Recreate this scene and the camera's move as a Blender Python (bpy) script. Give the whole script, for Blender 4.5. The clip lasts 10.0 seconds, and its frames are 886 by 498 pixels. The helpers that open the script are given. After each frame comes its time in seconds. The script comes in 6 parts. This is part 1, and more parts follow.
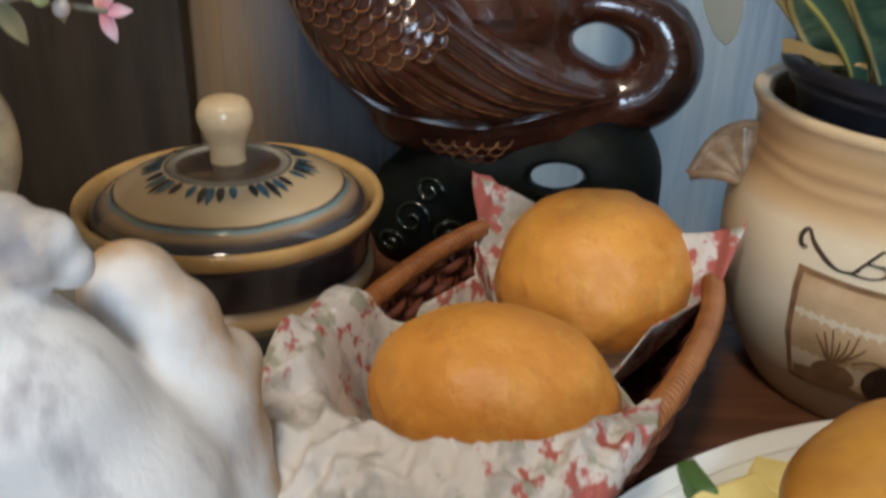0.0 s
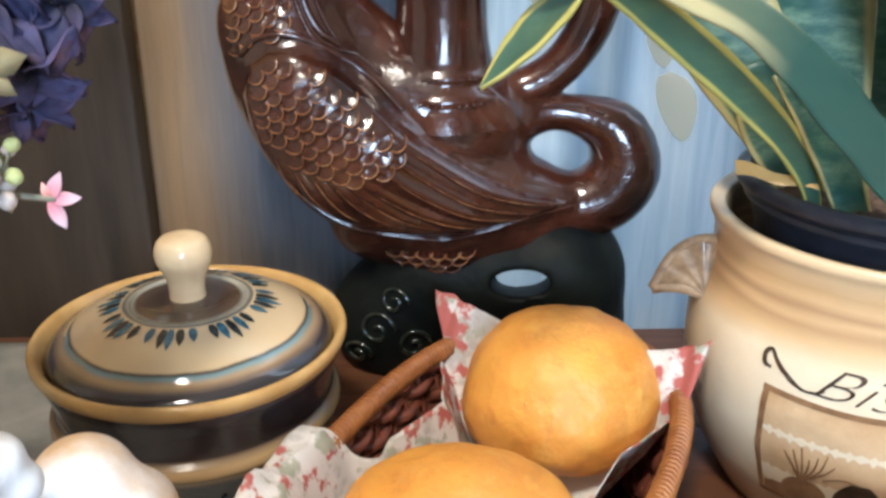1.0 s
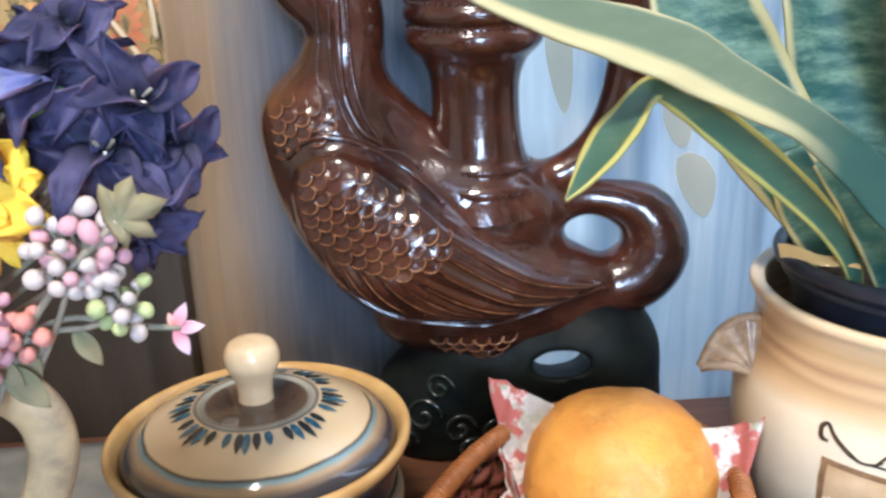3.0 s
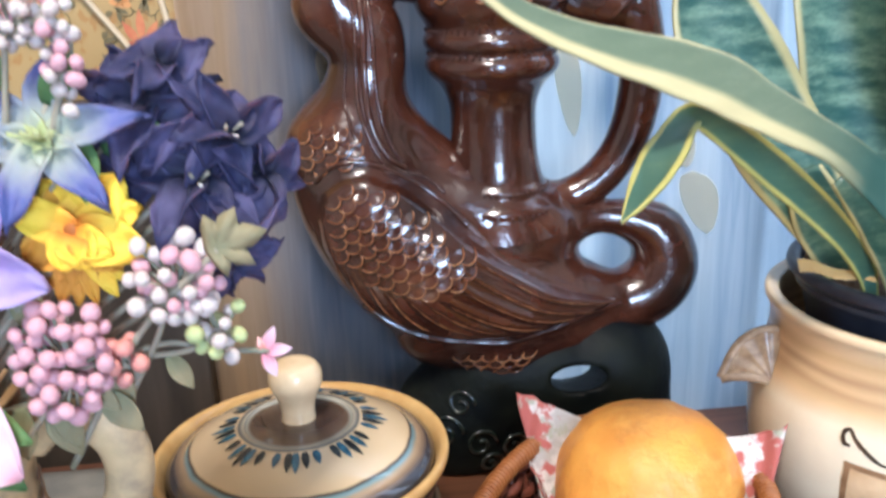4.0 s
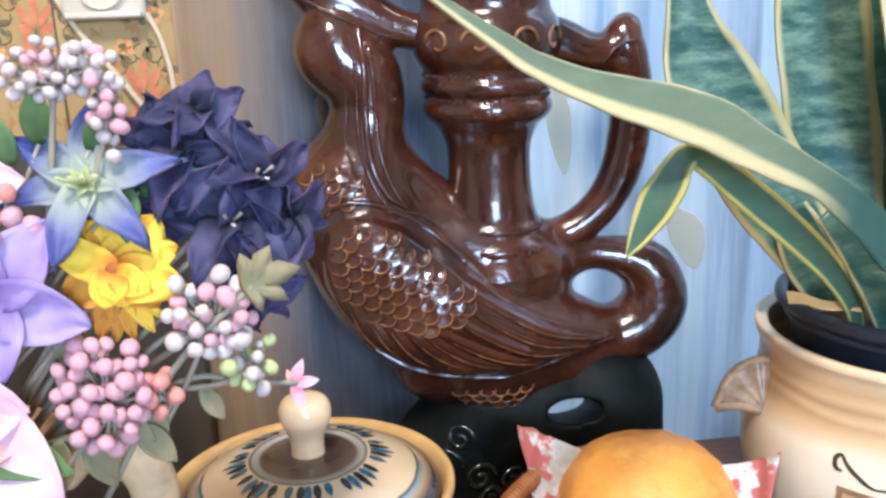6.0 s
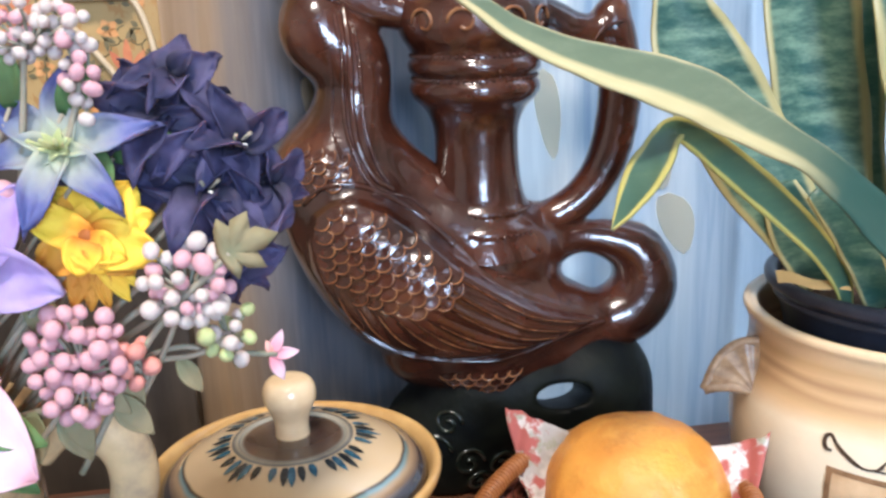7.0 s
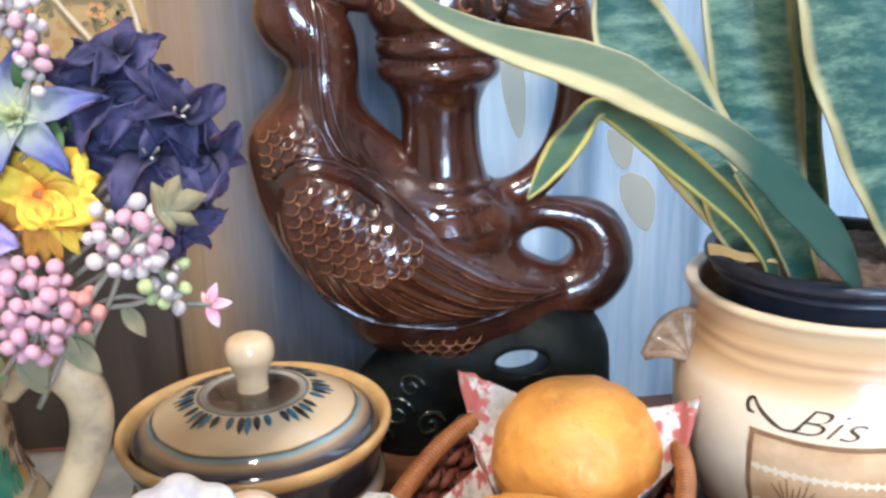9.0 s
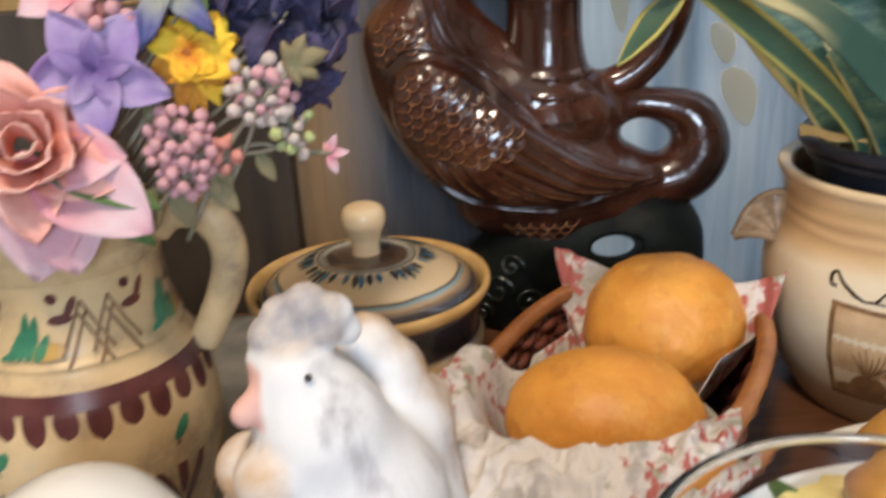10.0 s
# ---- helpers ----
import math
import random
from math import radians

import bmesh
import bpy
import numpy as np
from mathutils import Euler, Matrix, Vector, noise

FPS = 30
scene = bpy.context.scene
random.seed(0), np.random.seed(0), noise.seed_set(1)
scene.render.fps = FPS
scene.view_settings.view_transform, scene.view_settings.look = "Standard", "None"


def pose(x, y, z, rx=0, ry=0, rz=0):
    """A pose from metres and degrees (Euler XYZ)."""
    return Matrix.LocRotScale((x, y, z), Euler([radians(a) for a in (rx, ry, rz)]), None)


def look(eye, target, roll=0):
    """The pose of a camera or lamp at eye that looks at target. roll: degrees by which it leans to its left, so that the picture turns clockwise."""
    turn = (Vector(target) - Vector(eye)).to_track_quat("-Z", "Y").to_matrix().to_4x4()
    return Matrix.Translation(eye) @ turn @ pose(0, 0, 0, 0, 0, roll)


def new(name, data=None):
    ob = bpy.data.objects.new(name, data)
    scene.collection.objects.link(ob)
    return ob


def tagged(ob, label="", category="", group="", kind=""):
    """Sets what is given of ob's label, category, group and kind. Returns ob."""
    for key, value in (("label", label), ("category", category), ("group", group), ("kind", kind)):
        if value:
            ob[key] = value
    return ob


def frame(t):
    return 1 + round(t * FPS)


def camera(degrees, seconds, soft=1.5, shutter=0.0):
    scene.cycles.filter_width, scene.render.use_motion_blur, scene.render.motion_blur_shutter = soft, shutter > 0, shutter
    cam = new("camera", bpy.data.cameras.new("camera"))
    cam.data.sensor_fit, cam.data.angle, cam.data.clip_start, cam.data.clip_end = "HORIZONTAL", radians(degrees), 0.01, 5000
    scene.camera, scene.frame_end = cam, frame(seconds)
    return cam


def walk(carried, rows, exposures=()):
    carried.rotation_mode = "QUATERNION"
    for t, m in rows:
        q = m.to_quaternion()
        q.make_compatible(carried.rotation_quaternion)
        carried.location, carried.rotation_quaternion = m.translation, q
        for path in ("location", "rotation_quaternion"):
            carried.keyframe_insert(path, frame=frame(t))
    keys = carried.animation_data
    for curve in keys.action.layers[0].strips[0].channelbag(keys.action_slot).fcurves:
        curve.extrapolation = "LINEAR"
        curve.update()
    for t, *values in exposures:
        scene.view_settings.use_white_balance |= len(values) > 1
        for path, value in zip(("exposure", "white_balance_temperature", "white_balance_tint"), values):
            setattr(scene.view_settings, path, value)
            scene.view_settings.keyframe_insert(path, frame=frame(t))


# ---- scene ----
cam = camera(51.9, 10.0, soft=2.7, shutter=0.5)
PATH = [
    (0, (0.002, -0.049, 0.295), (0.003, 1.75, -0.579), 1.5),
    (0.5, (0.002, -0.036, 0.318), (0.023, 1.787, -0.504), 0.9),
    (1, (0.006, -0.03, 0.331), (0.069, 1.813, -0.443), 0.1),
    (1.5, (0.001, -0.034, 0.343), (0.072, 1.818, -0.408), -0.3),
    (2, (-0.005, -0.034, 0.353), (0.063, 1.832, -0.363), -0.8),
    (2.5, (-0.021, -0.027, 0.357), (0.092, 1.856, -0.306), -1.4),
    (2.7, (-0.026, -0.035, 0.356), (0.078, 1.852, -0.3), -1.8),
    (3.8, (-0.072, -0.042, 0.353), (0.116, 1.848, -0.275), -2.2),
    (4, (-0.077, -0.05, 0.363), (0.122, 1.842, -0.253), -2.1),
    (4.5, (-0.086, -0.067, 0.381), (0.149, 1.841, -0.17), -2.3),
    (5, (-0.095, -0.068, 0.377), (0.152, 1.843, -0.157), -2.3),
    (5.5, (-0.095, -0.067, 0.374), (0.158, 1.844, -0.159), -2.2),
    (7, (-0.091, -0.063, 0.355), (0.182, 1.844, -0.183), -2.2),
    (7.5, (-0.077, -0.065, 0.356), (0.205, 1.841, -0.18), -2.1),
    (8, (-0.066, -0.071, 0.357), (0.215, 1.831, -0.192), -2.1),
    (8.5, (-0.072, -0.092, 0.354), (0.155, 1.813, -0.211), -2.1),
    (9, (-0.057, -0.106, 0.356), (0.174, 1.797, -0.215), -1.8),
    (9.5, (-0.051, -0.125, 0.347), (0.086, 1.769, -0.281), -2.6),
    (10, (-0.055, -0.16, 0.338), (-0.076, 1.71, -0.372), -3.2),
]
walk(cam, [(t, look(eye, target, roll)) for t, eye, target, roll in PATH],
     [(0, -0.56, 5650, 8), (0.5, -0.06, 5450, 8), (1, 0.48, 5300, 8), (2, 0.56, 5150, 9), (4, 0.66, 5050, 12), (5.5, 0.66, 5000, 13), (7.5, 0.58, 5300, 13), (9, 0.62, 5100, 12), (9.5, 0.34, 5350, 12), (10, -0.14, 6000, 13)])

# ---- world, lamps, exposure ----
world = bpy.data.worlds.new("sky")
scene.world = world
world.use_nodes = True
wn = world.node_tree
sky = wn.nodes.new("ShaderNodeTexSky")
sky.sky_type, sky.sun_disc = "NISHITA", False
sky.sun_elevation, sky.sun_rotation = radians(38), radians(150)
wn.links.new(sky.outputs[0], wn.nodes["Background"].inputs[0])
wn.nodes["Background"].inputs[1].default_value = 0.15


def lamp(name, kind, m, energy, color, size=1.0, size_y=None):
    data = bpy.data.lights.new(name, kind)
    data.energy, data.color = energy, color
    if kind == "AREA":
        data.shape, data.size, data.size_y = "RECTANGLE", size, size_y or size
    elif kind == "SUN":
        data.angle = radians(size)
    else:
        data.shadow_soft_size = size
    ob = new(name, data)
    ob.matrix_world = m
    return ob


lamp("sun", "SUN", look((2.2, -3.0, 4.0), (0, 0, 0)), 2.0, (1.0, 0.95, 0.88), 0.5)
lamp("window_daylight", "AREA", look((0.62, 0.80, 0.62), (0.40, 0.0, 0.15)), 7.4, (0.84, 0.93, 1.0), 1.15, 1.1)
lamp("back_window_daylight", "AREA", look((0.30, -2.46, 0.78), (0, 0.3, 0.1)), 48, (0.78, 0.90, 1.0), 0.62, 0.9)
lamp("ceiling_lamp_glow", "AREA", look((-0.25, -0.50, 1.62), (0.0, 0.30, 0.1)), 25, (1.0, 0.80, 0.57), 0.26)

# ---- materials ----


class Mat:
    """A small builder for node materials."""

    def __init__(self, name, color=(0.5, 0.5, 0.5), rough=0.5, metal=0.0, coat=0.0, spec=0.5):
        self.m = bpy.data.materials.new(name)
        self.m.use_nodes = True
        self.t = self.m.node_tree
        self.b = self.t.nodes["Principled BSDF"]
        self.set("Base Color", (*color, 1))
        self.set("Roughness", rough)
        self.set("Metallic", metal)
        self.set("Coat Weight", coat)
        self.set("Coat Roughness", 0.06)
        self.set("Specular IOR Level", spec)

    def set(self, key, value):
        self.b.inputs[key].default_value = value

    def node(self, kind, **inputs):
        n = self.t.nodes.new(kind)
        for k, v in inputs.items():
            key = int(k[1:]) if k[0] == "i" and k[1:].isdigit() else k.replace("_", " ")
            if hasattr(v, "is_output"):
                self.t.links.new(v, n.inputs[key])
            else:
                n.inputs[key].default_value = v
        return n

    def link(self, out, key):
        self.t.links.new(out, self.b.inputs[key])

    def coords(self):
        return self.node("ShaderNodeTexCoord").outputs["Object"]

    def noise(self, scale, detail=4.0, rough=0.55, vector=None, stretch=None):
        v = vector or self.coords()
        if stretch:
            v = self.node("ShaderNodeMapping", Vector=v, Scale=stretch).outputs[0]
        return self.node("ShaderNodeTexNoise", Vector=v, Scale=scale, Detail=detail, Roughness=rough).outputs["Fac"]

    def ramp(self, fac, stops, mode="LINEAR"):
        n = self.node("ShaderNodeValToRGB", Fac=fac)
        e = n.color_ramp.elements
        n.color_ramp.interpolation = mode
        while len(e) < len(stops):
            e.new(0.5)
        for el, (p, c) in zip(e, stops):
            el.position, el.color = p, (*c, 1)
        return n.outputs[0]

    def mix(self, fac, a, b, blend="MIX"):
        n = self.node("ShaderNodeMix")
        n.data_type, n.blend_type = "RGBA", blend
        for key, v in ((0, fac), (6, a), (7, b)):
            if hasattr(v, "is_output"):
                self.t.links.new(v, n.inputs[key])
            else:
                n.inputs[key].default_value = v if key == 0 else (*v, 1)
        return n.outputs[2]

    def bump(self, fac, strength=0.3, dist=0.001):
        n = self.node("ShaderNodeBump", Height=fac, Strength=strength, Distance=dist)
        self.link(n.outputs[0], "Normal")
        return self

    def math(self, op, a, b=0.0):
        n = self.node("ShaderNodeMath", i0=a, i1=b)
        n.operation = op
        return n.outputs[0]


def speckled(name, a, b, rough, scale=60, coat=0.0, bump=0.15, bscale=250, bdist=0.0005, spec=0.5):
    """Two tones mixed by soft noise, with a fine relief."""
    m = Mat(name, a, rough, coat=coat, spec=spec)
    m.link(m.mix(m.ramp(m.noise(scale), [(0.35, (0, 0, 0)), (0.7, (1, 1, 1))]), a, b), "Base Color")
    m.bump(m.noise(bscale), bump, bdist)
    return m


def radial(m, reach):
    """Distance from the object's upright axis, 0 to 1 over reach metres."""
    s = m.node("ShaderNodeSeparateXYZ", Vector=m.coords())
    r = m.math("SQRT", m.math("ADD", m.math("MULTIPLY", s.outputs[0], s.outputs[0]), m.math("MULTIPLY", s.outputs[1], s.outputs[1])))
    return m.math("DIVIDE", r, reach)


def height(m, low, high):
    s = m.node("ShaderNodeSeparateXYZ", Vector=m.coords())
    return m.math("DIVIDE", m.math("SUBTRACT", s.outputs[2], low), high - low)


# brown glaze of the decanter: dark in hollows, amber where it runs thin
glaze = Mat("brown_glaze", (0.05, 0.015, 0.008), 0.22, coat=0.7)
glaze.set("Coat Roughness", 0.07)
glaze.link(glaze.ramp(glaze.noise(22, 5), [(0.28, (0.012, 0.004, 0.003)), (0.45, (0.036, 0.0105, 0.0055)), (0.60, (0.060, 0.018, 0.009)), (0.76, (0.11, 0.039, 0.016))]), "Base Color")
glaze.bump(glaze.math("ADD", glaze.noise(60, 3), glaze.math("MULTIPLY", glaze.noise(200, 2), 0.4)), 0.4, 0.0025)
amber = Mat("amber_glaze", (0.20, 0.07, 0.025), 0.16, coat=0.7)
amber.link(amber.ramp(amber.noise(90, 3), [(0.32, (0.08, 0.028, 0.012)), (0.5, (0.17, 0.068, 0.026)), (0.72, (0.34, 0.165, 0.065))]), "Base Color")
green_glaze = Mat("dark_green_glaze", (0.008, 0.012, 0.009), 0.5, spec=0.10)
green_glaze.link(green_glaze.ramp(green_glaze.noise(30, 4), [(0.35, (0.003, 0.004, 0.005)), (0.7, (0.010, 0.012, 0.009))]), "Base Color")
scroll_glaze = Mat("glossy_dark_green_glaze", (0.008, 0.012, 0.009), 0.12, coat=0.6)
green_glaze.bump(green_glaze.noise(90, 3), 0.3, 0.003)

CREAM = (0.62, 0.44, 0.24)
DARK = (0.045, 0.038, 0.035)
lid_mat = Mat("painted_lid_glaze", CREAM, 0.12, coat=0.8)
wob = lid_mat.math("ADD", radial(lid_mat, 0.09), lid_mat.math("MULTIPLY", lid_mat.math("SUBTRACT", lid_mat.noise(30), 0.5), 0.035))
lid_mat.link(lid_mat.ramp(wob, [
    (0.0, (0.16, 0.095, 0.055)), (0.16, (0.055, 0.035, 0.028)), (0.29, (0.13, 0.085, 0.055)), (0.315, (0.36, 0.36, 0.30)), (0.335, (0.40, 0.36, 0.27)),
    (0.36, (0.10, 0.11, 0.11)), (0.375, (0.72, 0.55, 0.33)), (0.655, (0.70, 0.53, 0.31)), (0.668, (0.07, 0.04, 0.025)), (0.685, (0.22, 0.35, 0.37)),
    (0.705, (0.44, 0.31, 0.18)), (0.735, (0.26, 0.18, 0.11)), (0.77, (0.05, 0.042, 0.045)), (0.82, (0.030, 0.030, 0.036)), (0.90, (0.10, 0.11, 0.12))]), "Base Color")
lid_mat.bump(lid_mat.noise(60, 3), 0.1, 0.001)
knob_mat = speckled("cream_glaze", (0.78, 0.60, 0.36), (0.66, 0.47, 0.26), 0.25, 50, coat=0.3)
yellow_rim = speckled("ochre_glazed_rim", (0.62, 0.40, 0.15), (0.48, 0.28, 0.09), 0.22, 40, coat=0.3)
pot_dark = Mat("pot_outside_glaze", DARK, 0.18, coat=0.5)
pot_dark.link(pot_dark.ramp(height(pot_dark, 0.0, 0.11), [
    (0.0, (0.10, 0.075, 0.05)), (0.22, (0.16, 0.12, 0.08)), (0.36, (0.035, 0.03, 0.03)), (0.50, (0.05, 0.04, 0.04)), (0.54, (0.42, 0.29, 0.14)),
    (0.62, (0.46, 0.31, 0.15)), (0.66, (0.04, 0.03, 0.03)), (0.92, (0.035, 0.03, 0.035)), (0.97, (0.4, 0.27, 0.12))]), "Base Color")
blue_stroke = speckled("blue_brush_glaze", (0.018, 0.06, 0.10), (0.07, 0.20, 0.28), 0.2, 200, coat=0.4)
black_stroke = speckled("black_brush_glaze", (0.015, 0.018, 0.02), (0.05, 0.06, 0.06), 0.25, 200)

bread = Mat("bread_crust", (0.62, 0.32, 0.08), 0.46, spec=0.45)
crust = bread.mix(bread.ramp(bread.noise(16, 5), [(0.35, (0, 0, 0)), (0.68, (1, 1, 1))]), (0.78, 0.37, 0.060), (0.58, 0.22, 0.030))
crust = bread.mix(bread.ramp(bread.noise(75, 4), [(0.55, (0, 0, 0)), (0.74, (0.6, 0.6, 0.6))]), crust, (0.46, 0.17, 0.028))
crust = bread.mix(bread.ramp(bread.noise(20, 6, 0.7), [(0.50, (0, 0, 0)), (0.70, (0.7, 0.7, 0.7))]), crust, (0.86, 0.50, 0.12))
bread.link(crust, "Base Color")
bread.set("Subsurface Weight", 0.12)
bread.set("Subsurface Radius", (0.01, 0.005, 0.002))
bread.bump(bread.math("ADD", bread.noise(45, 5), bread.math("MULTIPLY", bread.noise(300, 3), 0.12)), 0.75, 0.0035)

wicker = speckled("honey_wicker", (0.36, 0.145, 0.04), (0.22, 0.075, 0.02), 0.38, 70, coat=0.15, bump=0.5, bscale=400, bdist=0.001)
wicker_dark = speckled("dark_red_wicker", (0.19, 0.056, 0.030), (0.10, 0.030, 0.018), 0.42, 90, bump=0.5, bscale=400, bdist=0.001)

napkin_mat = Mat("printed_paper_napkin", (0.75, 0.70, 0.64), 0.8, spec=0.2)
nm = napkin_mat
paper = nm.mix(nm.ramp(nm.noise(40, 3), [(0.50, (0, 0, 0)), (0.58, (1, 1, 1))]), (0.62, 0.58, 0.54), (0.42, 0.39, 0.36))
uvn = nm.node("ShaderNodeSeparateXYZ", Vector=nm.node("ShaderNodeUVMap").outputs[0])
border = nm.math("MULTIPLY", nm.math("ABSOLUTE", nm.math("SUBTRACT", uvn.outputs[0], 0.5)), 2.0)
patch_a = nm.noise(85, 5, vector=nm.node("ShaderNodeMapping", Vector=nm.coords(), Location=(3, 1, 2)).outputs[0])
patch_b = nm.noise(70, 5, vector=nm.node("ShaderNodeMapping", Vector=nm.coords(), Location=(7, 5, 1)).outputs[0])
ends = nm.math("MULTIPLY", nm.math("ABSOLUTE", nm.math("SUBTRACT", uvn.outputs[1], 0.40)), 1.2)
red = nm.ramp(nm.math("ADD", patch_a, nm.math("MULTIPLY", nm.math("SUBTRACT", border, 0.62), nm.math("SUBTRACT", ends, 0.06))), [(0.565, (0, 0, 0)), (0.63, (1, 1, 1))])
paper = nm.mix(nm.ramp(nm.math("ADD", patch_b, nm.math("MULTIPLY", nm.math("SUBTRACT", border, 0.6), 0.15)), [(0.57, (0, 0, 0)), (0.63, (1, 1, 1))]), paper, (0.36, 0.36, 0.28))
paper = nm.mix(red, paper, (0.40, 0.12, 0.10))
napkin_mat.link(paper, "Base Color")
napkin_mat.bump(napkin_mat.noise(90, 4), 0.5, 0.002)

crock_mat = Mat("cream_stoneware", (0.66, 0.50, 0.30), 0.3, coat=0.25)
cr = crock_mat.math("ADD", height(crock_mat, 0.0, 0.17), crock_mat.math("MULTIPLY", crock_mat.math("SUBTRACT", crock_mat.noise(9, 4, stretch=(1, 1, 7)), 0.5), 0.05))
crock_mat.link(crock_mat.mix(crock_mat.ramp(crock_mat.noise(14, 4), [(0.4, (0, 0, 0)), (0.75, (0.35, 0.35, 0.35))]), crock_mat.ramp(cr, [
    (0.0, (0.42, 0.29, 0.16)), (0.06, (0.66, 0.52, 0.33)), (0.2, (0.80, 0.70, 0.52)), (0.66, (0.80, 0.70, 0.51)), (0.73, (0.66, 0.46, 0.24)), (0.765, (0.46, 0.29, 0.14)),
    (0.785, (0.64, 0.44, 0.23)), (0.81, (0.42, 0.26, 0.13)), (0.835, (0.66, 0.46, 0.24)), (0.87, (0.54, 0.36, 0.18)), (0.91, (0.72, 0.54, 0.31)), (0.98, (0.72, 0.57, 0.36))]), (0.45, 0.30, 0.16)), "Base Color")
crock_mat.bump(crock_mat.noise(45, 3, stretch=(1, 1, 4)), 0.15, 0.0015)
ear_mat = Mat("brown_washed_stoneware", (0.34, 0.20, 0.10), 0.4, coat=0.15)
ear_mat.link(ear_mat.ramp(ear_mat.noise(120, 4), [(0.3, (0.17, 0.10, 0.05)), (0.7, (0.44, 0.30, 0.17))]), "Base Color")
ink = speckled("dark_brown_ink", (0.035, 0.022, 0.015), (0.08, 0.05, 0.03), 0.4, 150)
brown_line = speckled("brown_painted_line", (0.20, 0.11, 0.05), (0.34, 0.20, 0.10), 0.4, 90)
picture_mat = Mat("tan_painted_panel", (0.6, 0.42, 0.23), 0.35, coat=0.2)
picture_mat.link(picture_mat.ramp(picture_mat.noise(40, 5), [(0.3, (0.48, 0.30, 0.15)), (0.7, (0.70, 0.51, 0.30))]), "Base Color")
plastic_pot = speckled("dark_blue_plastic", (0.012, 0.014, 0.022), (0.03, 0.034, 0.05), 0.35, 40)
soil = speckled("potting_soil", (0.075, 0.048, 0.034), (0.17, 0.11, 0.078), 0.95, 120, bump=1.0, bscale=260, bdist=0.004)


def leaf_material(name, dark, light, edge, low=0.10, high=0.90, soft_edge=0.03, plain_below=0.0):
    """Cross-banded green blade with a pale margin; the u coordinate of the uv map runs across the blade."""
    m = Mat(name, dark, 0.38, spec=0.5)
    uv = m.node("ShaderNodeUVMap")
    s = m.node("ShaderNodeSeparateXYZ", Vector=uv.outputs[0])
    across = m.math("ADD", s.outputs[0], m.math("MULTIPLY", m.math("SUBTRACT", m.noise(40, 3), 0.5), 0.06))
    band = m.noise(24, 6, 0.78, stretch=(1.0, 1.0, 3.2))
    green = m.mix(m.ramp(band, [(0.42, (0, 0, 0)), (0.50, (0.25, 0.25, 0.25)), (0.64, (1, 1, 1))]), dark, light)
    margin = m.ramp(across, [(low - soft_edge, (1, 1, 1)), (low + soft_edge, (0, 0, 0)), (high - 0.03, (0, 0, 0)), (high + 0.02, (1, 1, 1))])
    if plain_below:
        old = m.ramp(s.outputs[1], [(plain_below - 0.06, (0, 0, 0)), (plain_below + 0.06, (1, 1, 1))])
        margin = m.math("MULTIPLY", margin, old)
        green = m.mix(old, (0.035, 0.095, 0.075), green)
    m.link(m.mix(margin, green, edge), "Base Color")
    m.bump(m.noise(60, 4, stretch=(1, 1, 0.3)), 0.15, 0.001)
    through_light = m.node("ShaderNodeBsdfTranslucent", Color=(0.26, 0.42, 0.26, 1))
    blend = m.node("ShaderNodeMixShader", Fac=0.22)
    m.t.links.new(m.b.outputs[0], blend.inputs[1])
    m.t.links.new(through_light.outputs[0], blend.inputs[2])
    m.t.links.new(blend.outputs[0], m.t.nodes["Material Output"].inputs[0])
    return m


blade_mat = leaf_material("banded_green_blade", (0.028, 0.095, 0.085), (0.22, 0.34, 0.24), (0.50, 0.44, 0.20), 0.07, 0.93)
arch_mat = leaf_material("pale_green_blade", (0.155, 0.200, 0.125), (0.20, 0.245, 0.155), (0.62, 0.54, 0.28), 0.34, 0.985, 0.07, 0.36)
bend_mat = leaf_material("bent_green_blade", (0.060, 0.125, 0.085), (0.10, 0.17, 0.10), (0.50, 0.45, 0.12), 0.13, 0.87)

wood = Mat("brown_table_wood", (0.13, 0.06, 0.03), 0.4, coat=0.15)
grain = wood.noise(5, 8, 0.65, stretch=(1.2, 14, 1))
wood.link(wood.ramp(grain, [(0.3, (0.055, 0.022, 0.012)), (0.55, (0.13, 0.055, 0.027)), (0.75, (0.20, 0.092, 0.045))]), "Base Color")
wood.bump(grain, 0.15, 0.001)
dark_board = Mat("dark_stained_board", (0.045, 0.036, 0.028), 0.5)
dark_board.link(dark_board.ramp(dark_board.noise(6, 6, 0.6, stretch=(9, 1, 1)), [(0.3, (0.028, 0.021, 0.016)), (0.7, (0.065, 0.050, 0.037))]), "Base Color")
dark_board.bump(dark_board.noise(6, 6, 0.6, stretch=(9, 1, 1)), 0.2, 0.001)
cloth_mat = speckled("grey_woven_cloth", (0.16, 0.16, 0.15), (0.26, 0.25, 0.22), 0.9, 30, bump=0.6, bscale=700, bdist=0.0006)
plaster = speckled("warm_white_plaster", (0.62, 0.55, 0.45), (0.54, 0.47, 0.38), 0.9, 4)
floor_mat = speckled("brown_floor", (0.16, 0.09, 0.05), (0.22, 0.13, 0.07), 0.5, 6)
paint_white = speckled("white_paint", (0.72, 0.71, 0.68), (0.62, 0.61, 0.58), 0.4, 20)

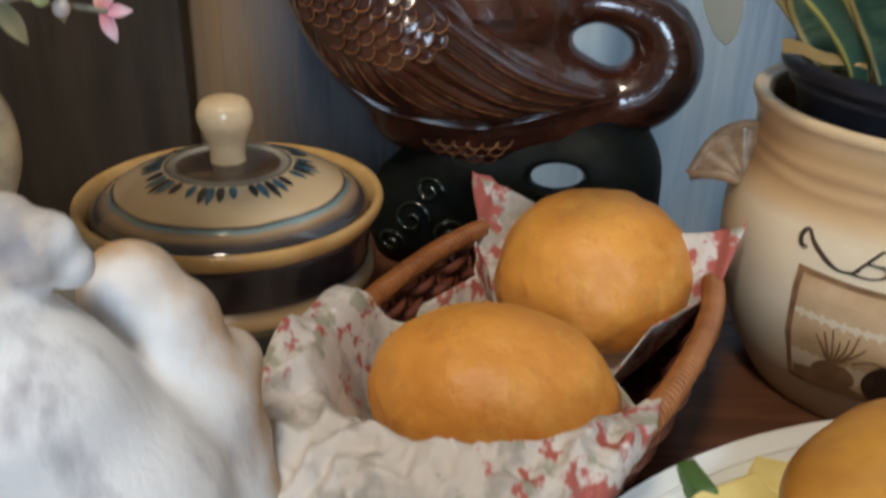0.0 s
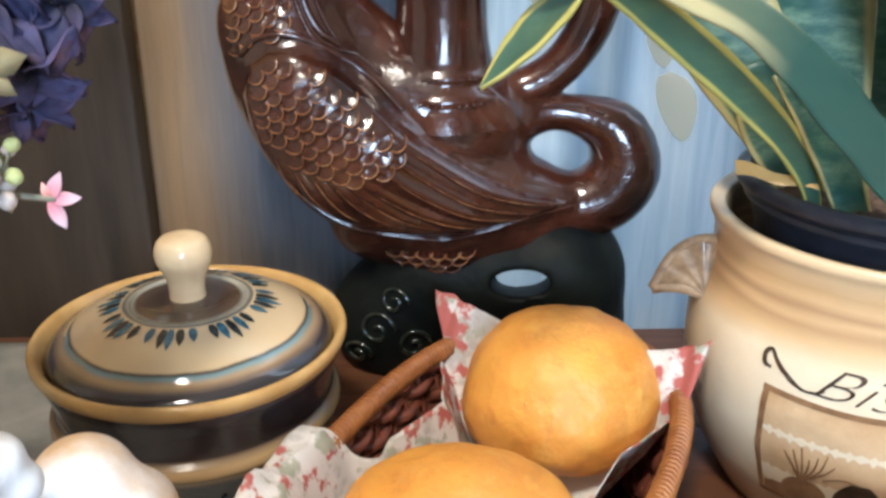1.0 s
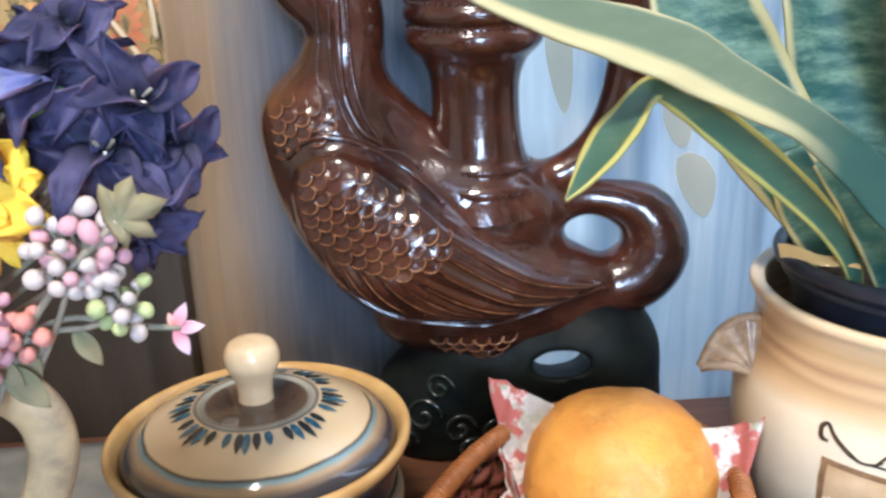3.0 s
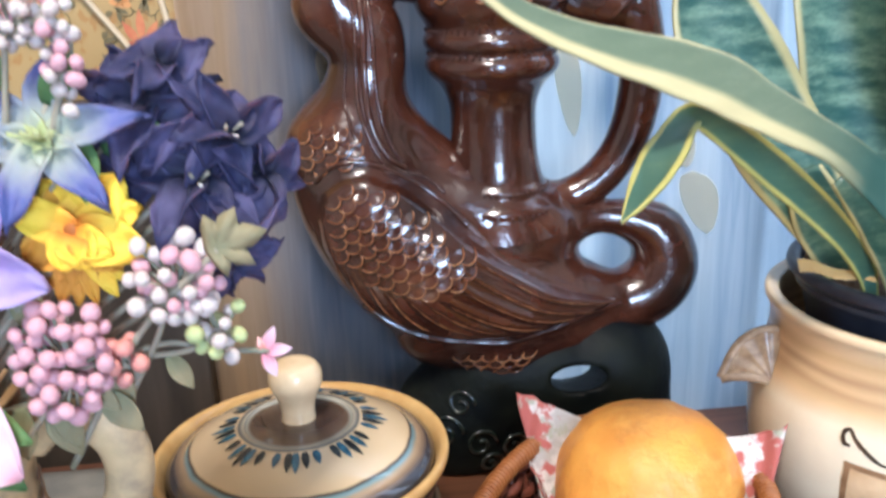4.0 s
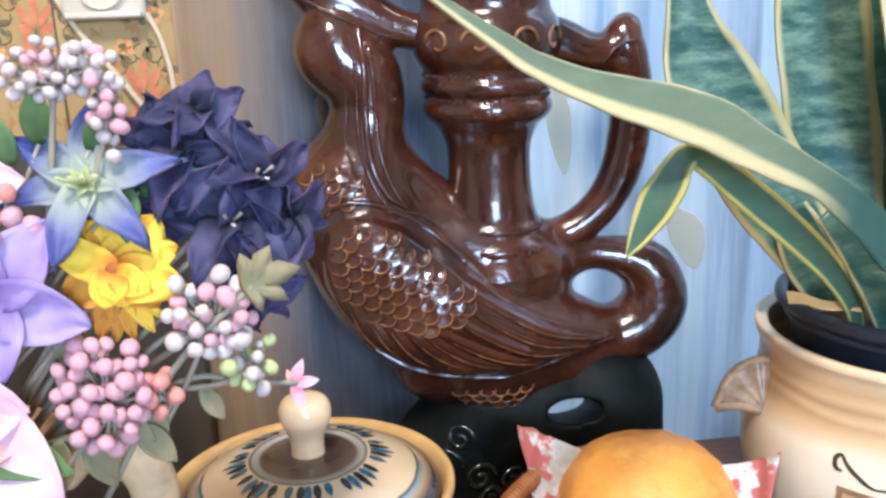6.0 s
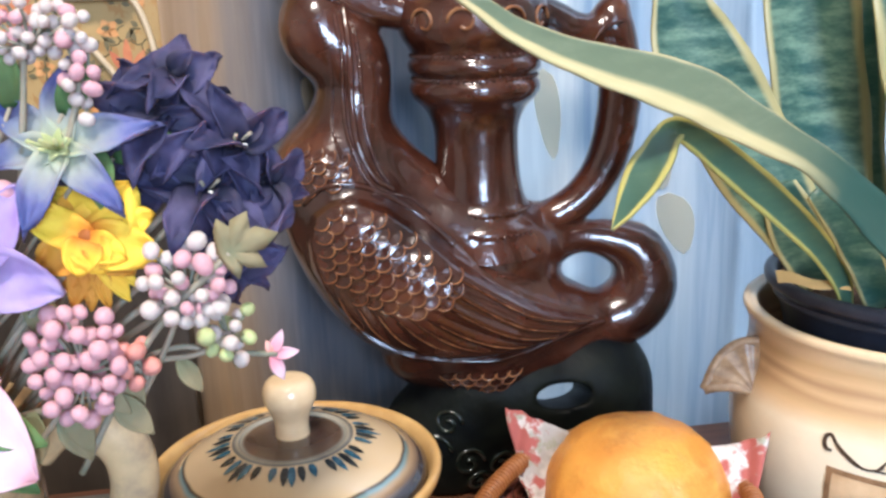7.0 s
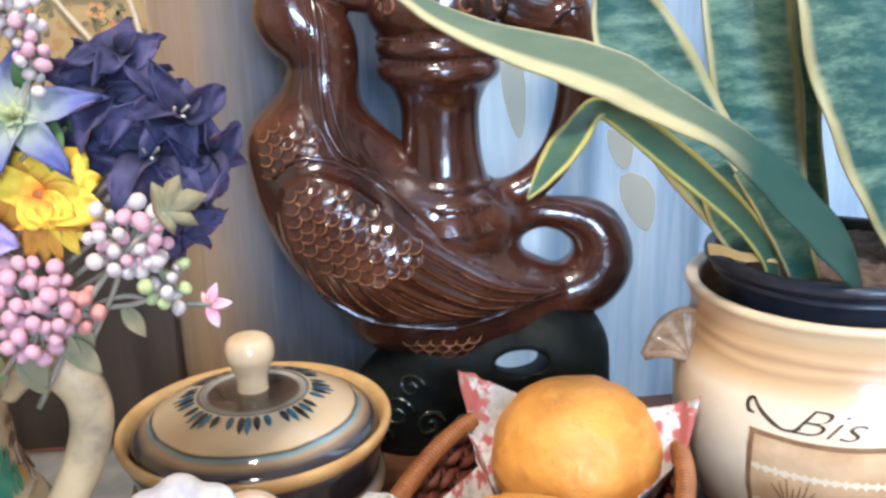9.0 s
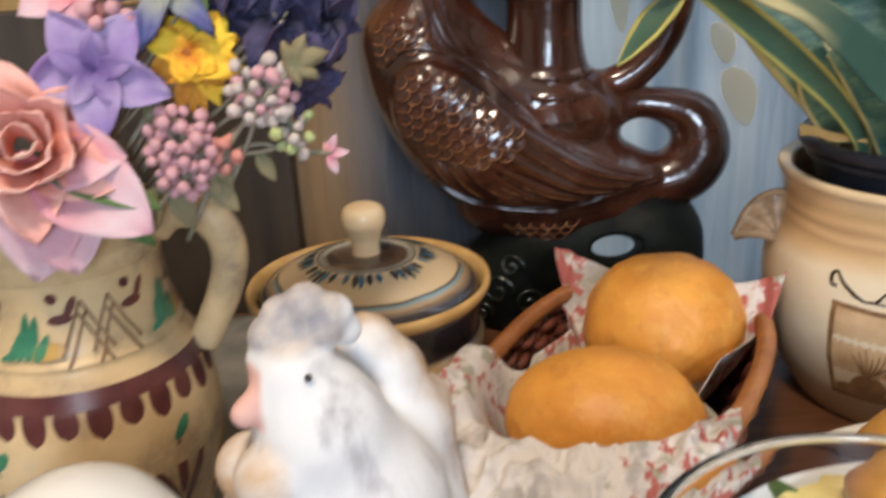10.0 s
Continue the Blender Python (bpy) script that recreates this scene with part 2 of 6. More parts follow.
paper_mat = Mat("gold_wallpaper", (0.55, 0.36, 0.12), 0.6, spec=0.3)
paper_base = paper_mat.ramp(paper_mat.noise(7, 3), [(0.3, (0.34, 0.22, 0.08)), (0.7, (0.43, 0.30, 0.12))])
fine = paper_mat.ramp(paper_mat.noise(130, 2, stretch=(1, 1, 0.6)), [(0.55, (0, 0, 0)), (0.6, (1, 1, 1))])
paper_mat.link(paper_mat.mix(fine, paper_base, (0.34, 0.19, 0.06)), "Base Color")
paper_red = speckled("red_printed_ornament", (0.46, 0.13, 0.05), (0.55, 0.22, 0.08), 0.6, 90)
paper_orange = speckled("orange_printed_ornament", (0.56, 0.25, 0.07), (0.60, 0.32, 0.11), 0.6, 90)
paper_dark = speckled("olive_printed_ornament", (0.10, 0.085, 0.03), (0.18, 0.13, 0.05), 0.6, 90)

curtain_mat = Mat("pale_curtain_cloth_with_shade", (0.55, 0.52, 0.48), 0.85, spec=0.2)
ct = curtain_mat
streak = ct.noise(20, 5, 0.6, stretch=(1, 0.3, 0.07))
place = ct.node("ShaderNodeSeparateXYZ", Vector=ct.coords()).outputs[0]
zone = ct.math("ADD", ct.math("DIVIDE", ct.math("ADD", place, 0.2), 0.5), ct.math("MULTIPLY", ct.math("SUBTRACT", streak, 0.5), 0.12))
# Zones by x: shade behind the decanter painted navy, window brightness painted pale.
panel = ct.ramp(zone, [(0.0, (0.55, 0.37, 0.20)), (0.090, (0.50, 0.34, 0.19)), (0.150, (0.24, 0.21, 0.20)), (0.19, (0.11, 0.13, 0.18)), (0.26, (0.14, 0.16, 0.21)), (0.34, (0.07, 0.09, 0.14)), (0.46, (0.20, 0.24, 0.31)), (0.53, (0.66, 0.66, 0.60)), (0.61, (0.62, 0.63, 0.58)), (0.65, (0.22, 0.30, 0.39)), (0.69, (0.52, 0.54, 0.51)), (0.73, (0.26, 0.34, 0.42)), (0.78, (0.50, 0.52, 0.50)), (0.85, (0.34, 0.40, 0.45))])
shaded_weave = ct.mix(ct.ramp(streak, [(0.40, (0, 0, 0)), (0.68, (0.35, 0.35, 0.35))]), panel, (0.40, 0.40, 0.42))
ct.link(shaded_weave, "Base Color")
ct.bump(ct.noise(500, 2), 0.3, 0.0005)
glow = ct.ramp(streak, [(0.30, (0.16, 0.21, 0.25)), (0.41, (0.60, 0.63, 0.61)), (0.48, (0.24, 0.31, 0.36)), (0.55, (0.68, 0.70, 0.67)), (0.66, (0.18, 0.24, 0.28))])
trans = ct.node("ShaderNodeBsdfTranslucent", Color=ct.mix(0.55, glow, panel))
both = ct.node("ShaderNodeMixShader", Fac=0.5)
ct.t.links.new(ct.b.outputs[0], both.inputs[1])
ct.t.links.new(trans.outputs[0], both.inputs[2])
ct.t.links.new(both.outputs[0], ct.t.nodes["Material Output"].inputs[0])
motif_mat = speckled("beige_curtain_motif", (0.50, 0.44, 0.34), (0.44, 0.40, 0.33), 0.9, 30)
mt_glow = motif_mat.node("ShaderNodeBsdfTranslucent", Color=(1.0, 0.90, 0.70, 1))
mt_both = motif_mat.node("ShaderNodeMixShader", Fac=0.82)
motif_mat.t.links.new(motif_mat.b.outputs[0], mt_both.inputs[1])
motif_mat.t.links.new(mt_glow.outputs[0], mt_both.inputs[2])
motif_mat.t.links.new(mt_both.outputs[0], motif_mat.t.nodes["Material Output"].inputs[0])

eye_mat = speckled("black_painted_eye", (0.02, 0.02, 0.02), (0.04, 0.035, 0.03), 0.3, 60)
hen_mat = Mat("painted_bisque", (0.78, 0.76, 0.73), 0.6, spec=0.3)
hm = hen_mat
hs = hm.node("ShaderNodeSeparateXYZ", Vector=hm.coords())


def soft_step(m, value, start, span, blur=0.0):
    """0 before start, 1 after start + span, with a ragged edge."""
    f = m.math("DIVIDE", m.math("SUBTRACT", value, start), span)
    if blur:
        f = m.math("ADD", f, m.math("MULTIPLY", m.math("SUBTRACT", m.noise(60, 4), 0.5), blur))
    n = m.node("ShaderNodeClamp", Value=f)
    return n.outputs[0]


hx, hy, hz = hs.outputs
white = hm.mix(hm.ramp(hm.noise(50, 4, stretch=(1, 1, 0.35)), [(0.56, (0, 0, 0)), (0.72, (1, 1, 1))]), (0.72, 0.72, 0.72), (0.42, 0.41, 0.43))
tan_c = hm.mix(hm.ramp(hm.noise(45, 4), [(0.35, (0, 0, 0)), (0.65, (1, 1, 1))]), (0.50, 0.33, 0.18), (0.66, 0.60, 0.54))
tone = hm.mix(hm.math("MULTIPLY", soft_step(hm, hy, 0.188, 0.014, 1.6), soft_step(hm, hz, 0.05, 0.03)), white, tan_c)
tone = hm.mix(hm.math("MULTIPLY", soft_step(hm, hx, -0.121, -0.010, 1.2), soft_step(hm, hz, 0.149, -0.012)), tone, tan_c)
comb_c = hm.mix(hm.ramp(hm.noise(70, 4), [(0.35, (0, 0, 0)), (0.65, (1, 1, 1))]), (0.30, 0.29, 0.31), (0.56, 0.50, 0.44))
tone = hm.mix(hm.math("MULTIPLY", soft_step(hm, hz, 0.1765, 0.004, 0.6), soft_step(hm, hx, -0.097, -0.004)), tone, comb_c)
near = hm.math("MULTIPLY", soft_step(hm, hx, -0.1300, -0.003, 0.3), soft_step(hm, hy, 0.170, -0.003))
tone = hm.mix(hm.math("MULTIPLY", near, hm.math("MULTIPLY", soft_step(hm, hz, 0.148, 0.003), soft_step(hm, hz, 0.1745, -0.003))), tone, (0.66, 0.40, 0.34))
hm.link(tone, "Base Color")
hen_mat.bump(hen_mat.noise(50, 5, stretch=(1, 1, 0.5)), 0.5, 0.004)

jug_mat = Mat("cream_jug_glaze", (0.60, 0.46, 0.28), 0.42, coat=0.12)
jug_mat.link(jug_mat.ramp(jug_mat.noise(20, 5, 0.65), [(0.3, (0.25, 0.185, 0.125)), (0.5, (0.58, 0.42, 0.22)), (0.65, (0.66, 0.49, 0.27)), (0.8, (0.50, 0.44, 0.34))]), "Base Color")
jug_mat.bump(jug_mat.noise(40, 3), 0.12, 0.001)
maroon = speckled("maroon_slip", (0.085, 0.022, 0.022), (0.13, 0.04, 0.035), 0.3, 100, coat=0.3)
slip_green = speckled("green_slip", (0.03, 0.16, 0.085), (0.06, 0.25, 0.14), 0.3, 100, coat=0.3)
slip_ochre = speckled("ochre_slip", (0.42, 0.24, 0.05), (0.52, 0.32, 0.08), 0.3, 100, coat=0.3)
slip_line = speckled("brown_slip", (0.20, 0.11, 0.05), (0.34, 0.20, 0.10), 0.35, 100)


def petal(name, a, b, scale=25, base=None, reach=0.5):
    """Petal cloth of two tones; base tints it near the flower's middle."""
    m = Mat(name, a, 0.65, spec=0.25)
    tone = m.mix(m.ramp(m.noise(scale, 3), [(0.35, (0, 0, 0)), (0.65, (1, 1, 1))]), a, b)
    if base:
        along = m.node("ShaderNodeSeparateXYZ", Vector=m.node("ShaderNodeUVMap").outputs[0]).outputs[1]
        along = m.math("ADD", along, m.math("MULTIPLY", m.math("SUBTRACT", m.noise(150, 2), 0.5), 0.25))
        tone = m.mix(m.ramp(along, [(0.05, (1, 1, 1)), (reach, (0, 0, 0))]), tone, base)
    m.link(tone, "Base Color")
    m.set("Subsurface Weight", 0.1)
    m.bump(m.noise(120, 3, stretch=(1, 1, 0.3)), 0.35, 0.0008)
    return m


yellow_petal = petal("yellow_petal", (0.88, 0.62, 0.05), (0.84, 0.44, 0.03), 40, (0.60, 0.19, 0.015), 0.4)
orange_petal = petal("orange_petal", (0.70, 0.36, 0.03), (0.60, 0.24, 0.03), 40, (0.32, 0.10, 0.02), 0.6)
violet_petal = petal("violet_petal", (0.020, 0.021, 0.058), (0.082, 0.070, 0.150), 60, (0.010, 0.010, 0.022), 0.6)
blue_petal = petal("blue_petal", (0.05, 0.07, 0.22), (0.15, 0.15, 0.31), 40, (0.42, 0.44, 0.26), 0.7)
lilac_petal = petal("lilac_petal", (0.24, 0.15, 0.40), (0.47, 0.37, 0.55), 30, (0.16, 0.10, 0.28), 0.5)
rose_petal = petal("rose_petal", (0.80, 0.36, 0.29), (0.82, 0.50, 0.43), 25, (0.60, 0.17, 0.11), 0.7)
pink_petal = petal("pale_pink_petal", (0.66, 0.34, 0.39), (0.70, 0.53, 0.56), 25, (0.62, 0.20, 0.24), 0.75)
pink_berry = petal("pink_berry", (0.60, 0.27, 0.31), (0.66, 0.41, 0.43), 60)
white_berry = petal("white_berry", (0.58, 0.43, 0.41), (0.60, 0.54, 0.47), 60)
coral_berry = petal("coral_berry", (0.62, 0.22, 0.18), (0.70, 0.32, 0.26), 60)
lime_berry = petal("lime_berry", (0.42, 0.45, 0.18), (0.50, 0.52, 0.26), 60)
stem_mat = petal("grey_green_stem", (0.20, 0.20, 0.14), (0.32, 0.27, 0.20), 60)
sage_leaf = petal("sage_leaf", (0.20, 0.165, 0.085), (0.28, 0.23, 0.125), 40, (0.16, 0.17, 0.09), 0.6)
green_leaf = petal("green_leaf", (0.07, 0.15, 0.05), (0.14, 0.22, 0.07), 40, (0.04, 0.09, 0.03), 0.6)

china = speckled("white_china", (0.78, 0.79, 0.76), (0.72, 0.73, 0.70), 0.12, 20, coat=0.4)
pear_mat = speckled("ripe_pear_skin", (0.58, 0.29, 0.035), (0.38, 0.16, 0.02), 0.4, 30)
flesh = speckled("pale_yellow_flesh", (0.78, 0.66, 0.26), (0.70, 0.55, 0.16), 0.45, 50)
herb = speckled("green_peel", (0.06, 0.12, 0.03), (0.10, 0.18, 0.05), 0.4, 50)
glass = Mat("clear_glass", (0.94, 0.97, 1.0), 0.02)
glass.set("Transmission Weight", 1.0)
glass.set("IOR", 1.45)
cord_mat = speckled("cream_cord", (0.60, 0.48, 0.30), (0.52, 0.40, 0.24), 0.5, 40)
socket_mat = speckled("cream_plastic", (0.62, 0.55, 0.42), (0.56, 0.49, 0.37), 0.35, 20)
pane_mat = Mat("window_pane", (0.95, 0.98, 1.0), 0.01)
pane_mat.set("Transmission Weight", 1.0)
pane_mat.set("IOR", 1.02)
lamp_mat = Mat("lamp_opal", (0.8, 0.76, 0.68), 0.4)
lamp_mat.set("Emission Color", (1.0, 0.86, 0.66, 1))
lamp_mat.set("Emission Strength", 6.0)

# ---- mesh helpers ----


def thing(name, base, label, category, group="", kind="", turn=0):
    e = new(name)
    e.empty_display_size = 0.02
    e.matrix_basis = pose(*base, 0, 0, turn)
    return tagged(e, label, category, group, kind)


def link_mesh(name, me, material, parent, label="", smooth=True):
    if smooth:
        me.polygons.foreach_set("use_smooth", [True] * len(me.polygons))
    me.materials.append(material.m)
    ob = new(name, me)
    if parent:
        ob.parent = parent
    return tagged(ob, label) if label else ob


def part(name, bm, material, parent, label="", smooth=True):
    me = bpy.data.meshes.new(name)
    bm.to_mesh(me)
    bm.free()
    return link_mesh(name, me, material, parent, label, smooth)


def part_data(name, verts, faces, material, parent, label="", smooth=True):
    me = bpy.data.meshes.new(name)
    me.from_pydata([tuple(v) for v in verts], [], [tuple(f) for f in faces])
    me.update()
    return link_mesh(name, me, material, parent, label, smooth)


def spline(points, n):
    """Catmull-Rom through rows of numbers."""
    p = np.array(points, float)
    p = np.vstack([2 * p[0] - p[1], p, 2 * p[-1] - p[-2]])
    out = []
    for i in range(1, len(p) - 2):
        for t in np.linspace(0, 1, n, endpoint=False):
            out.append(0.5 * (2 * p[i] + (p[i + 1] - p[i - 1]) * t + (2 * p[i - 1] - 5 * p[i] + 4 * p[i + 1] - p[i + 2]) * t * t
                              + (3 * p[i] - p[i - 1] - 3 * p[i + 1] + p[i + 2]) * t ** 3))
    out.append(p[-2])
    return np.array(out)


def lathe(bm, profile, seg=72, steps=4, center=(0, 0), wobble=0.0):
    """Turns rows of (radius, height) round the upright axis."""
    prof = spline(profile, steps) if steps > 1 else np.array(profile, float)
    rings = []
    for r, z in prof:
        rings.append([bm.verts.new((center[0] + max(r, 0) * math.cos(a) * (1 + wobble * math.sin(3 * a + 9 * z)), center[1] + max(r, 0) * math.sin(a), z))
                      for a in (2 * math.pi * k / seg for k in range(seg))] if r > 1e-5 else [bm.verts.new((center[0], center[1], z))])
    for a, b in zip(rings, rings[1:]):
        for k in range(seg):
            f = [a[k % len(a)], a[(k + 1) % len(a)], b[(k + 1) % len(b)], b[k % len(b)]]
            f = list(dict.fromkeys(f))
            if len(f) > 2:
                bm.faces.new(f)
    bmesh.ops.recalc_face_normals(bm, faces=bm.faces)
    return bm


def tube_data(points, radii, seg=8, flat=1.0, closed=False):
    """Vertices and faces of a tube along points; flat squeezes it along its second axis."""
    p = np.array(points, float)
    n = len(p)
    r = np.broadcast_to(np.array(radii, float), (n,))
    tan = np.gradient(p, axis=0)
    if closed:
        tan = np.roll(p, -1, 0) - np.roll(p, 1, 0)
    tan /= np.linalg.norm(tan, axis=1)[:, None] + 1e-12
    up = np.array([0, 0, 1.0]) if abs(tan[0][2]) < 0.8 else np.array([0, 1.0, 0])
    verts, faces = [], []
    side = np.cross(tan[0], up)
    for i in range(n):
        side = side - tan[i] * np.dot(side, tan[i])
        side /= np.linalg.norm(side) + 1e-12
        nor = np.cross(side, tan[i])
        for k in range(seg):
            a = 2 * math.pi * k / seg
            verts.append(p[i] + r[i] * (side * math.cos(a) + nor * math.sin(a) * flat))
    for i in range(n if closed else n - 1):
        j = (i + 1) % n
        for k in range(seg):
            l = (k + 1) % seg
            faces.append((i * seg + k, i * seg + l, j * seg + l, j * seg + k))
    if not closed:
        faces.append(tuple(range(seg))[::-1])
        faces.append(tuple((n - 1) * seg + k for k in range(seg)))
    return verts, faces


class Heap:
    """Gathers vertices and faces of many pieces for one mesh."""

    def __init__(self):
        self.v, self.f = [], []

    def add(self, data):
        o = len(self.v)
        self.v.extend(data[0])
        self.f.extend(tuple(i + o for i in f) for f in data[1])
        return self

    def make(self, name, material, parent, label="", smooth=True):
        return part_data(name, self.v, self.f, material, parent, label, smooth)


def ball_data(c, r, seg=10, rings=7, squash=(1, 1, 1)):
    v, f = [], []
    for i in range(rings + 1):
        b = math.pi * i / rings
        for k in range(seg):
            a = 2 * math.pi * k / seg
            v.append((c[0] + r * squash[0] * math.sin(b) * math.cos(a), c[1] + r * squash[1] * math.sin(b) * math.sin(a), c[2] + r * squash[2] * math.cos(b)))
    for i in range(rings):
        for k in range(seg):
            l = (k + 1) % seg
            f.append((i * seg + k, (i + 1) * seg + k, (i + 1) * seg + l, i * seg + l))
    return v, f


def box(bm, lo, hi, bevel=0.0):
    m = Matrix.Translation([(a + b) / 2 for a, b in zip(lo, hi)]) @ Matrix.Diagonal([b - a for a, b in zip(lo, hi)] + [1])
    made = bmesh.ops.create_cube(bm, size=1, matrix=m)
    if bevel:
        edges = {e for v in made["verts"] for e in v.link_edges}
        bmesh.ops.bevel(bm, geom=list(edges), offset=bevel, segments=2, affect="EDGES", profile=0.5)
    return bm


def grid_data(fn, nu, nv):
    """A sheet whose points come from fn(u, v), both 0 to 1."""
    v = [fn(i / nu, j / nv) for j in range(nv + 1) for i in range(nu + 1)]
    f = [(j * (nu + 1) + i, j * (nu + 1) + i + 1, (j + 1) * (nu + 1) + i + 1, (j + 1) * (nu + 1) + i) for j in range(nv) for i in range(nu)]
    return v, f


def thick(ob, amount):
    s = ob.modifiers.new("thickness", "SOLIDIFY")
    s.thickness, s.offset = amount, 0
    return ob


# ---- rounded bodies from blended distances ----


def smin(a, b, k):
    h = np.clip(0.5 + 0.5 * (b - a) / k, 0, 1)
    return b + (a - b) * h - k * h * (1 - h)


def capsule(X, Y, Z, a, b, ra, rb, flat=1.0):
    """Distance to a tapered capsule; flat under 1 thins it in y."""
    ax, ay, az = a
    dx, dy, dz = b[0] - ax, (b[1] - ay) / flat, b[2] - az
    px, py, pz = X - ax, (Y - ay) / flat, Z - az
    t = np.clip((px * dx + py * dy + pz * dz) / (dx * dx + dy * dy + dz * dz + 1e-12), 0, 1)
    return (np.sqrt((px - t * dx) ** 2 + (py - t * dy) ** 2 + (pz - t * dz) ** 2) - (ra + (rb - ra) * t)) * min(flat, 1.0)


def chain(X, Y, Z, pts, k=0.01, flat=1.0):
    d = None
    for p, q in zip(pts, pts[1:]):
        e = capsule(X, Y, Z, p[:3], q[:3], p[3], q[3], flat)
        d = e if d is None else smin(d, e, k)
    return d


def skin(fn, lo, hi, h):
    """Meshes the zero level of fn on a grid of step h (surface nets)."""
    ax = [np.arange(l, u + h, h, dtype=np.float32) for l, u in zip(lo, hi)]
    V = fn(*np.meshgrid(*ax, indexing="ij")).astype(np.float32)
    n = np.array(V.shape) - 1
    S = V < 0
    corner = [(i, j, k) for i in (0, 1) for j in (0, 1) for k in (0, 1)]

    def at(A, c):
        return A[c[0]:c[0] + n[0], c[1]:c[1] + n[1], c[2]:c[2] + n[2]]

    count = sum(at(S, c).astype(np.int8) for c in corner)
    active = (count > 0) & (count < 8)
    idx = np.argwhere(active)
    pos, num = np.zeros((len(idx), 3)), np.zeros(len(idx))
    for a in corner:
        for d in range(3):
            if a[d] == 0:
                b = tuple(a[e] + (e == d) for e in range(3))
                va, vb = at(V, a)[active], at(V, b)[active]
                cut = (va < 0) != (vb < 0)
                t = np.where(cut, va / np.where(va == vb, 1, va - vb), 0)
                p = np.tile(np.array(a, float), (len(idx), 1))
                p[:, d] += t
                pos += p * cut[:, None]
                num += cut
    verts = (idx + pos / num[:, None]) * h + np.array(lo)
    ids = -np.ones(tuple(n), int)
    ids[active] = np.arange(len(idx))
    quads = []
    for d in range(3):
        e, g = (d + 1) % 3, (d + 2) % 3
        a = [slice(None)] * 3
        b = [slice(None)] * 3
        a[d], b[d] = slice(0, -1), slice(1, None)
        sa, sb = S[tuple(a)], S[tuple(b)]
        w = np.argwhere(sa != sb)
        w = w[(w[:, e] > 0) & (w[:, g] > 0) & (w[:, e] < n[e]) & (w[:, g] < n[g])]
        flip = sa[tuple(w.T)]
        q = []
        for oe, og in ((0, 0), (1, 0), (1, 1), (0, 1)):
            c = w.copy()
            c[:, e] -= oe
            c[:, g] -= og
            q.append(ids[tuple(c.T)])
        q = np.stack(q, 1)
        q[~flip] = q[~flip][:, ::-1]
        quads.append(q)
    quads = np.vstack(quads)
    return verts.tolist(), quads[(quads >= 0).all(1)].tolist()


# ---- room ----


def slab(name, lo, hi, material, label, category, parent=None):
    ob = part(name, box(bmesh.new(), lo, hi), material, parent, smooth=False)
    return tagged(ob, label, category, kind="structure")


FLOOR_Z, CEIL_Z, WALL_Y, WIN_L, WIN_R, WIN_B, WIN_T = -0.75, 1.85, 0.655, 0.02, 1.20, -0.02, 1.25
slab("floor", (-1.8, -2.6, FLOOR_Z - 0.1), (1.8, 0.8, FLOOR_Z), floor_mat, "brown floor of the room", "floor")
slab("ceiling", (-1.8, -2.6, CEIL_Z), (1.8, 0.8, CEIL_Z + 0.1), plaster, "plain plastered ceiling", "ceiling")
slab("wall_west", (-1.8, -2.6, FLOOR_Z), (-1.7, 0.655, CEIL_Z), plaster, "plain plastered side wall", "wall")
slab("wall_east", (1.7, -2.6, FLOOR_Z), (1.8, 0.655, CEIL_Z), plaster, "plain plastered side wall", "wall")
slab("wall_north", (-1.8, WALL_Y, FLOOR_Z), (WIN_L, 0.8, CEIL_Z), paper_mat, "wall covered with gold patterned wallpaper", "wall")
slab("wall_north_pier", (WIN_R, WALL_Y, FLOOR_Z), (1.8, 0.8, CEIL_Z), paper_mat, "wallpapered wall beside the window", "wall")
slab("wall_north_below", (WIN_L, WALL_Y, FLOOR_Z), (WIN_R, 0.8, WIN_B), paper_mat, "wallpapered wall under the window", "wall")
slab("wall_north_above", (WIN_L, WALL_Y, WIN_T), (WIN_R, 0.8, CEIL_Z), paper_mat, "wallpapered wall over the window", "wall")
for name, lo, hi in (("wall_south", (-1.7, -2.6, FLOOR_Z), (-0.25, -2.5, CEIL_Z)), ("wall_south_end", (0.85, -2.6, FLOOR_Z), (1.7, -2.5, CEIL_Z)),
                     ("wall_south_below", (-0.25, -2.6, FLOOR_Z), (0.85, -2.5, 0.15)), ("wall_south_above", (-0.25, -2.6, 1.35), (0.85, -2.5, CEIL_Z))):
    slab(name, lo, hi, plaster, "plain plastered wall beside a window", "wall")


def window(name, base, width, high, turn):
    w = thing(name, base, "white painted window with two panes", "window", kind="structure", turn=turn)
    for x in (0, width / 2 - 0.02, width - 0.05):
        part("window_frame", box(bmesh.new(), (x, 0, 0), (x + 0.05, 0.05, high), 0.004), paint_white, w, smooth=False)
    for z in (0, high - 0.05):
        for x in (0.05, width / 2 + 0.03):
            part("window_rail", box(bmesh.new(), (x, 0.003, z), (x + width / 2 - 0.07, 0.047, z + 0.05), 0.004), paint_white, w, smooth=False)
    for x in (0.05, width / 2 + 0.03):
        p = part("pane", box(bmesh.new(), (x, 0.022, 0.05), (x + width / 2 - 0.07, 0.027, high - 0.05)), pane_mat, w, smooth=False)
        p.visible_shadow = False
    return w


window("window_1", (WIN_L, 0.735, WIN_B), WIN_R - WIN_L, WIN_T - WIN_B, 0)
window("window_2", (-0.25, -2.58, 0.15), 1.1, 1.2, 0)

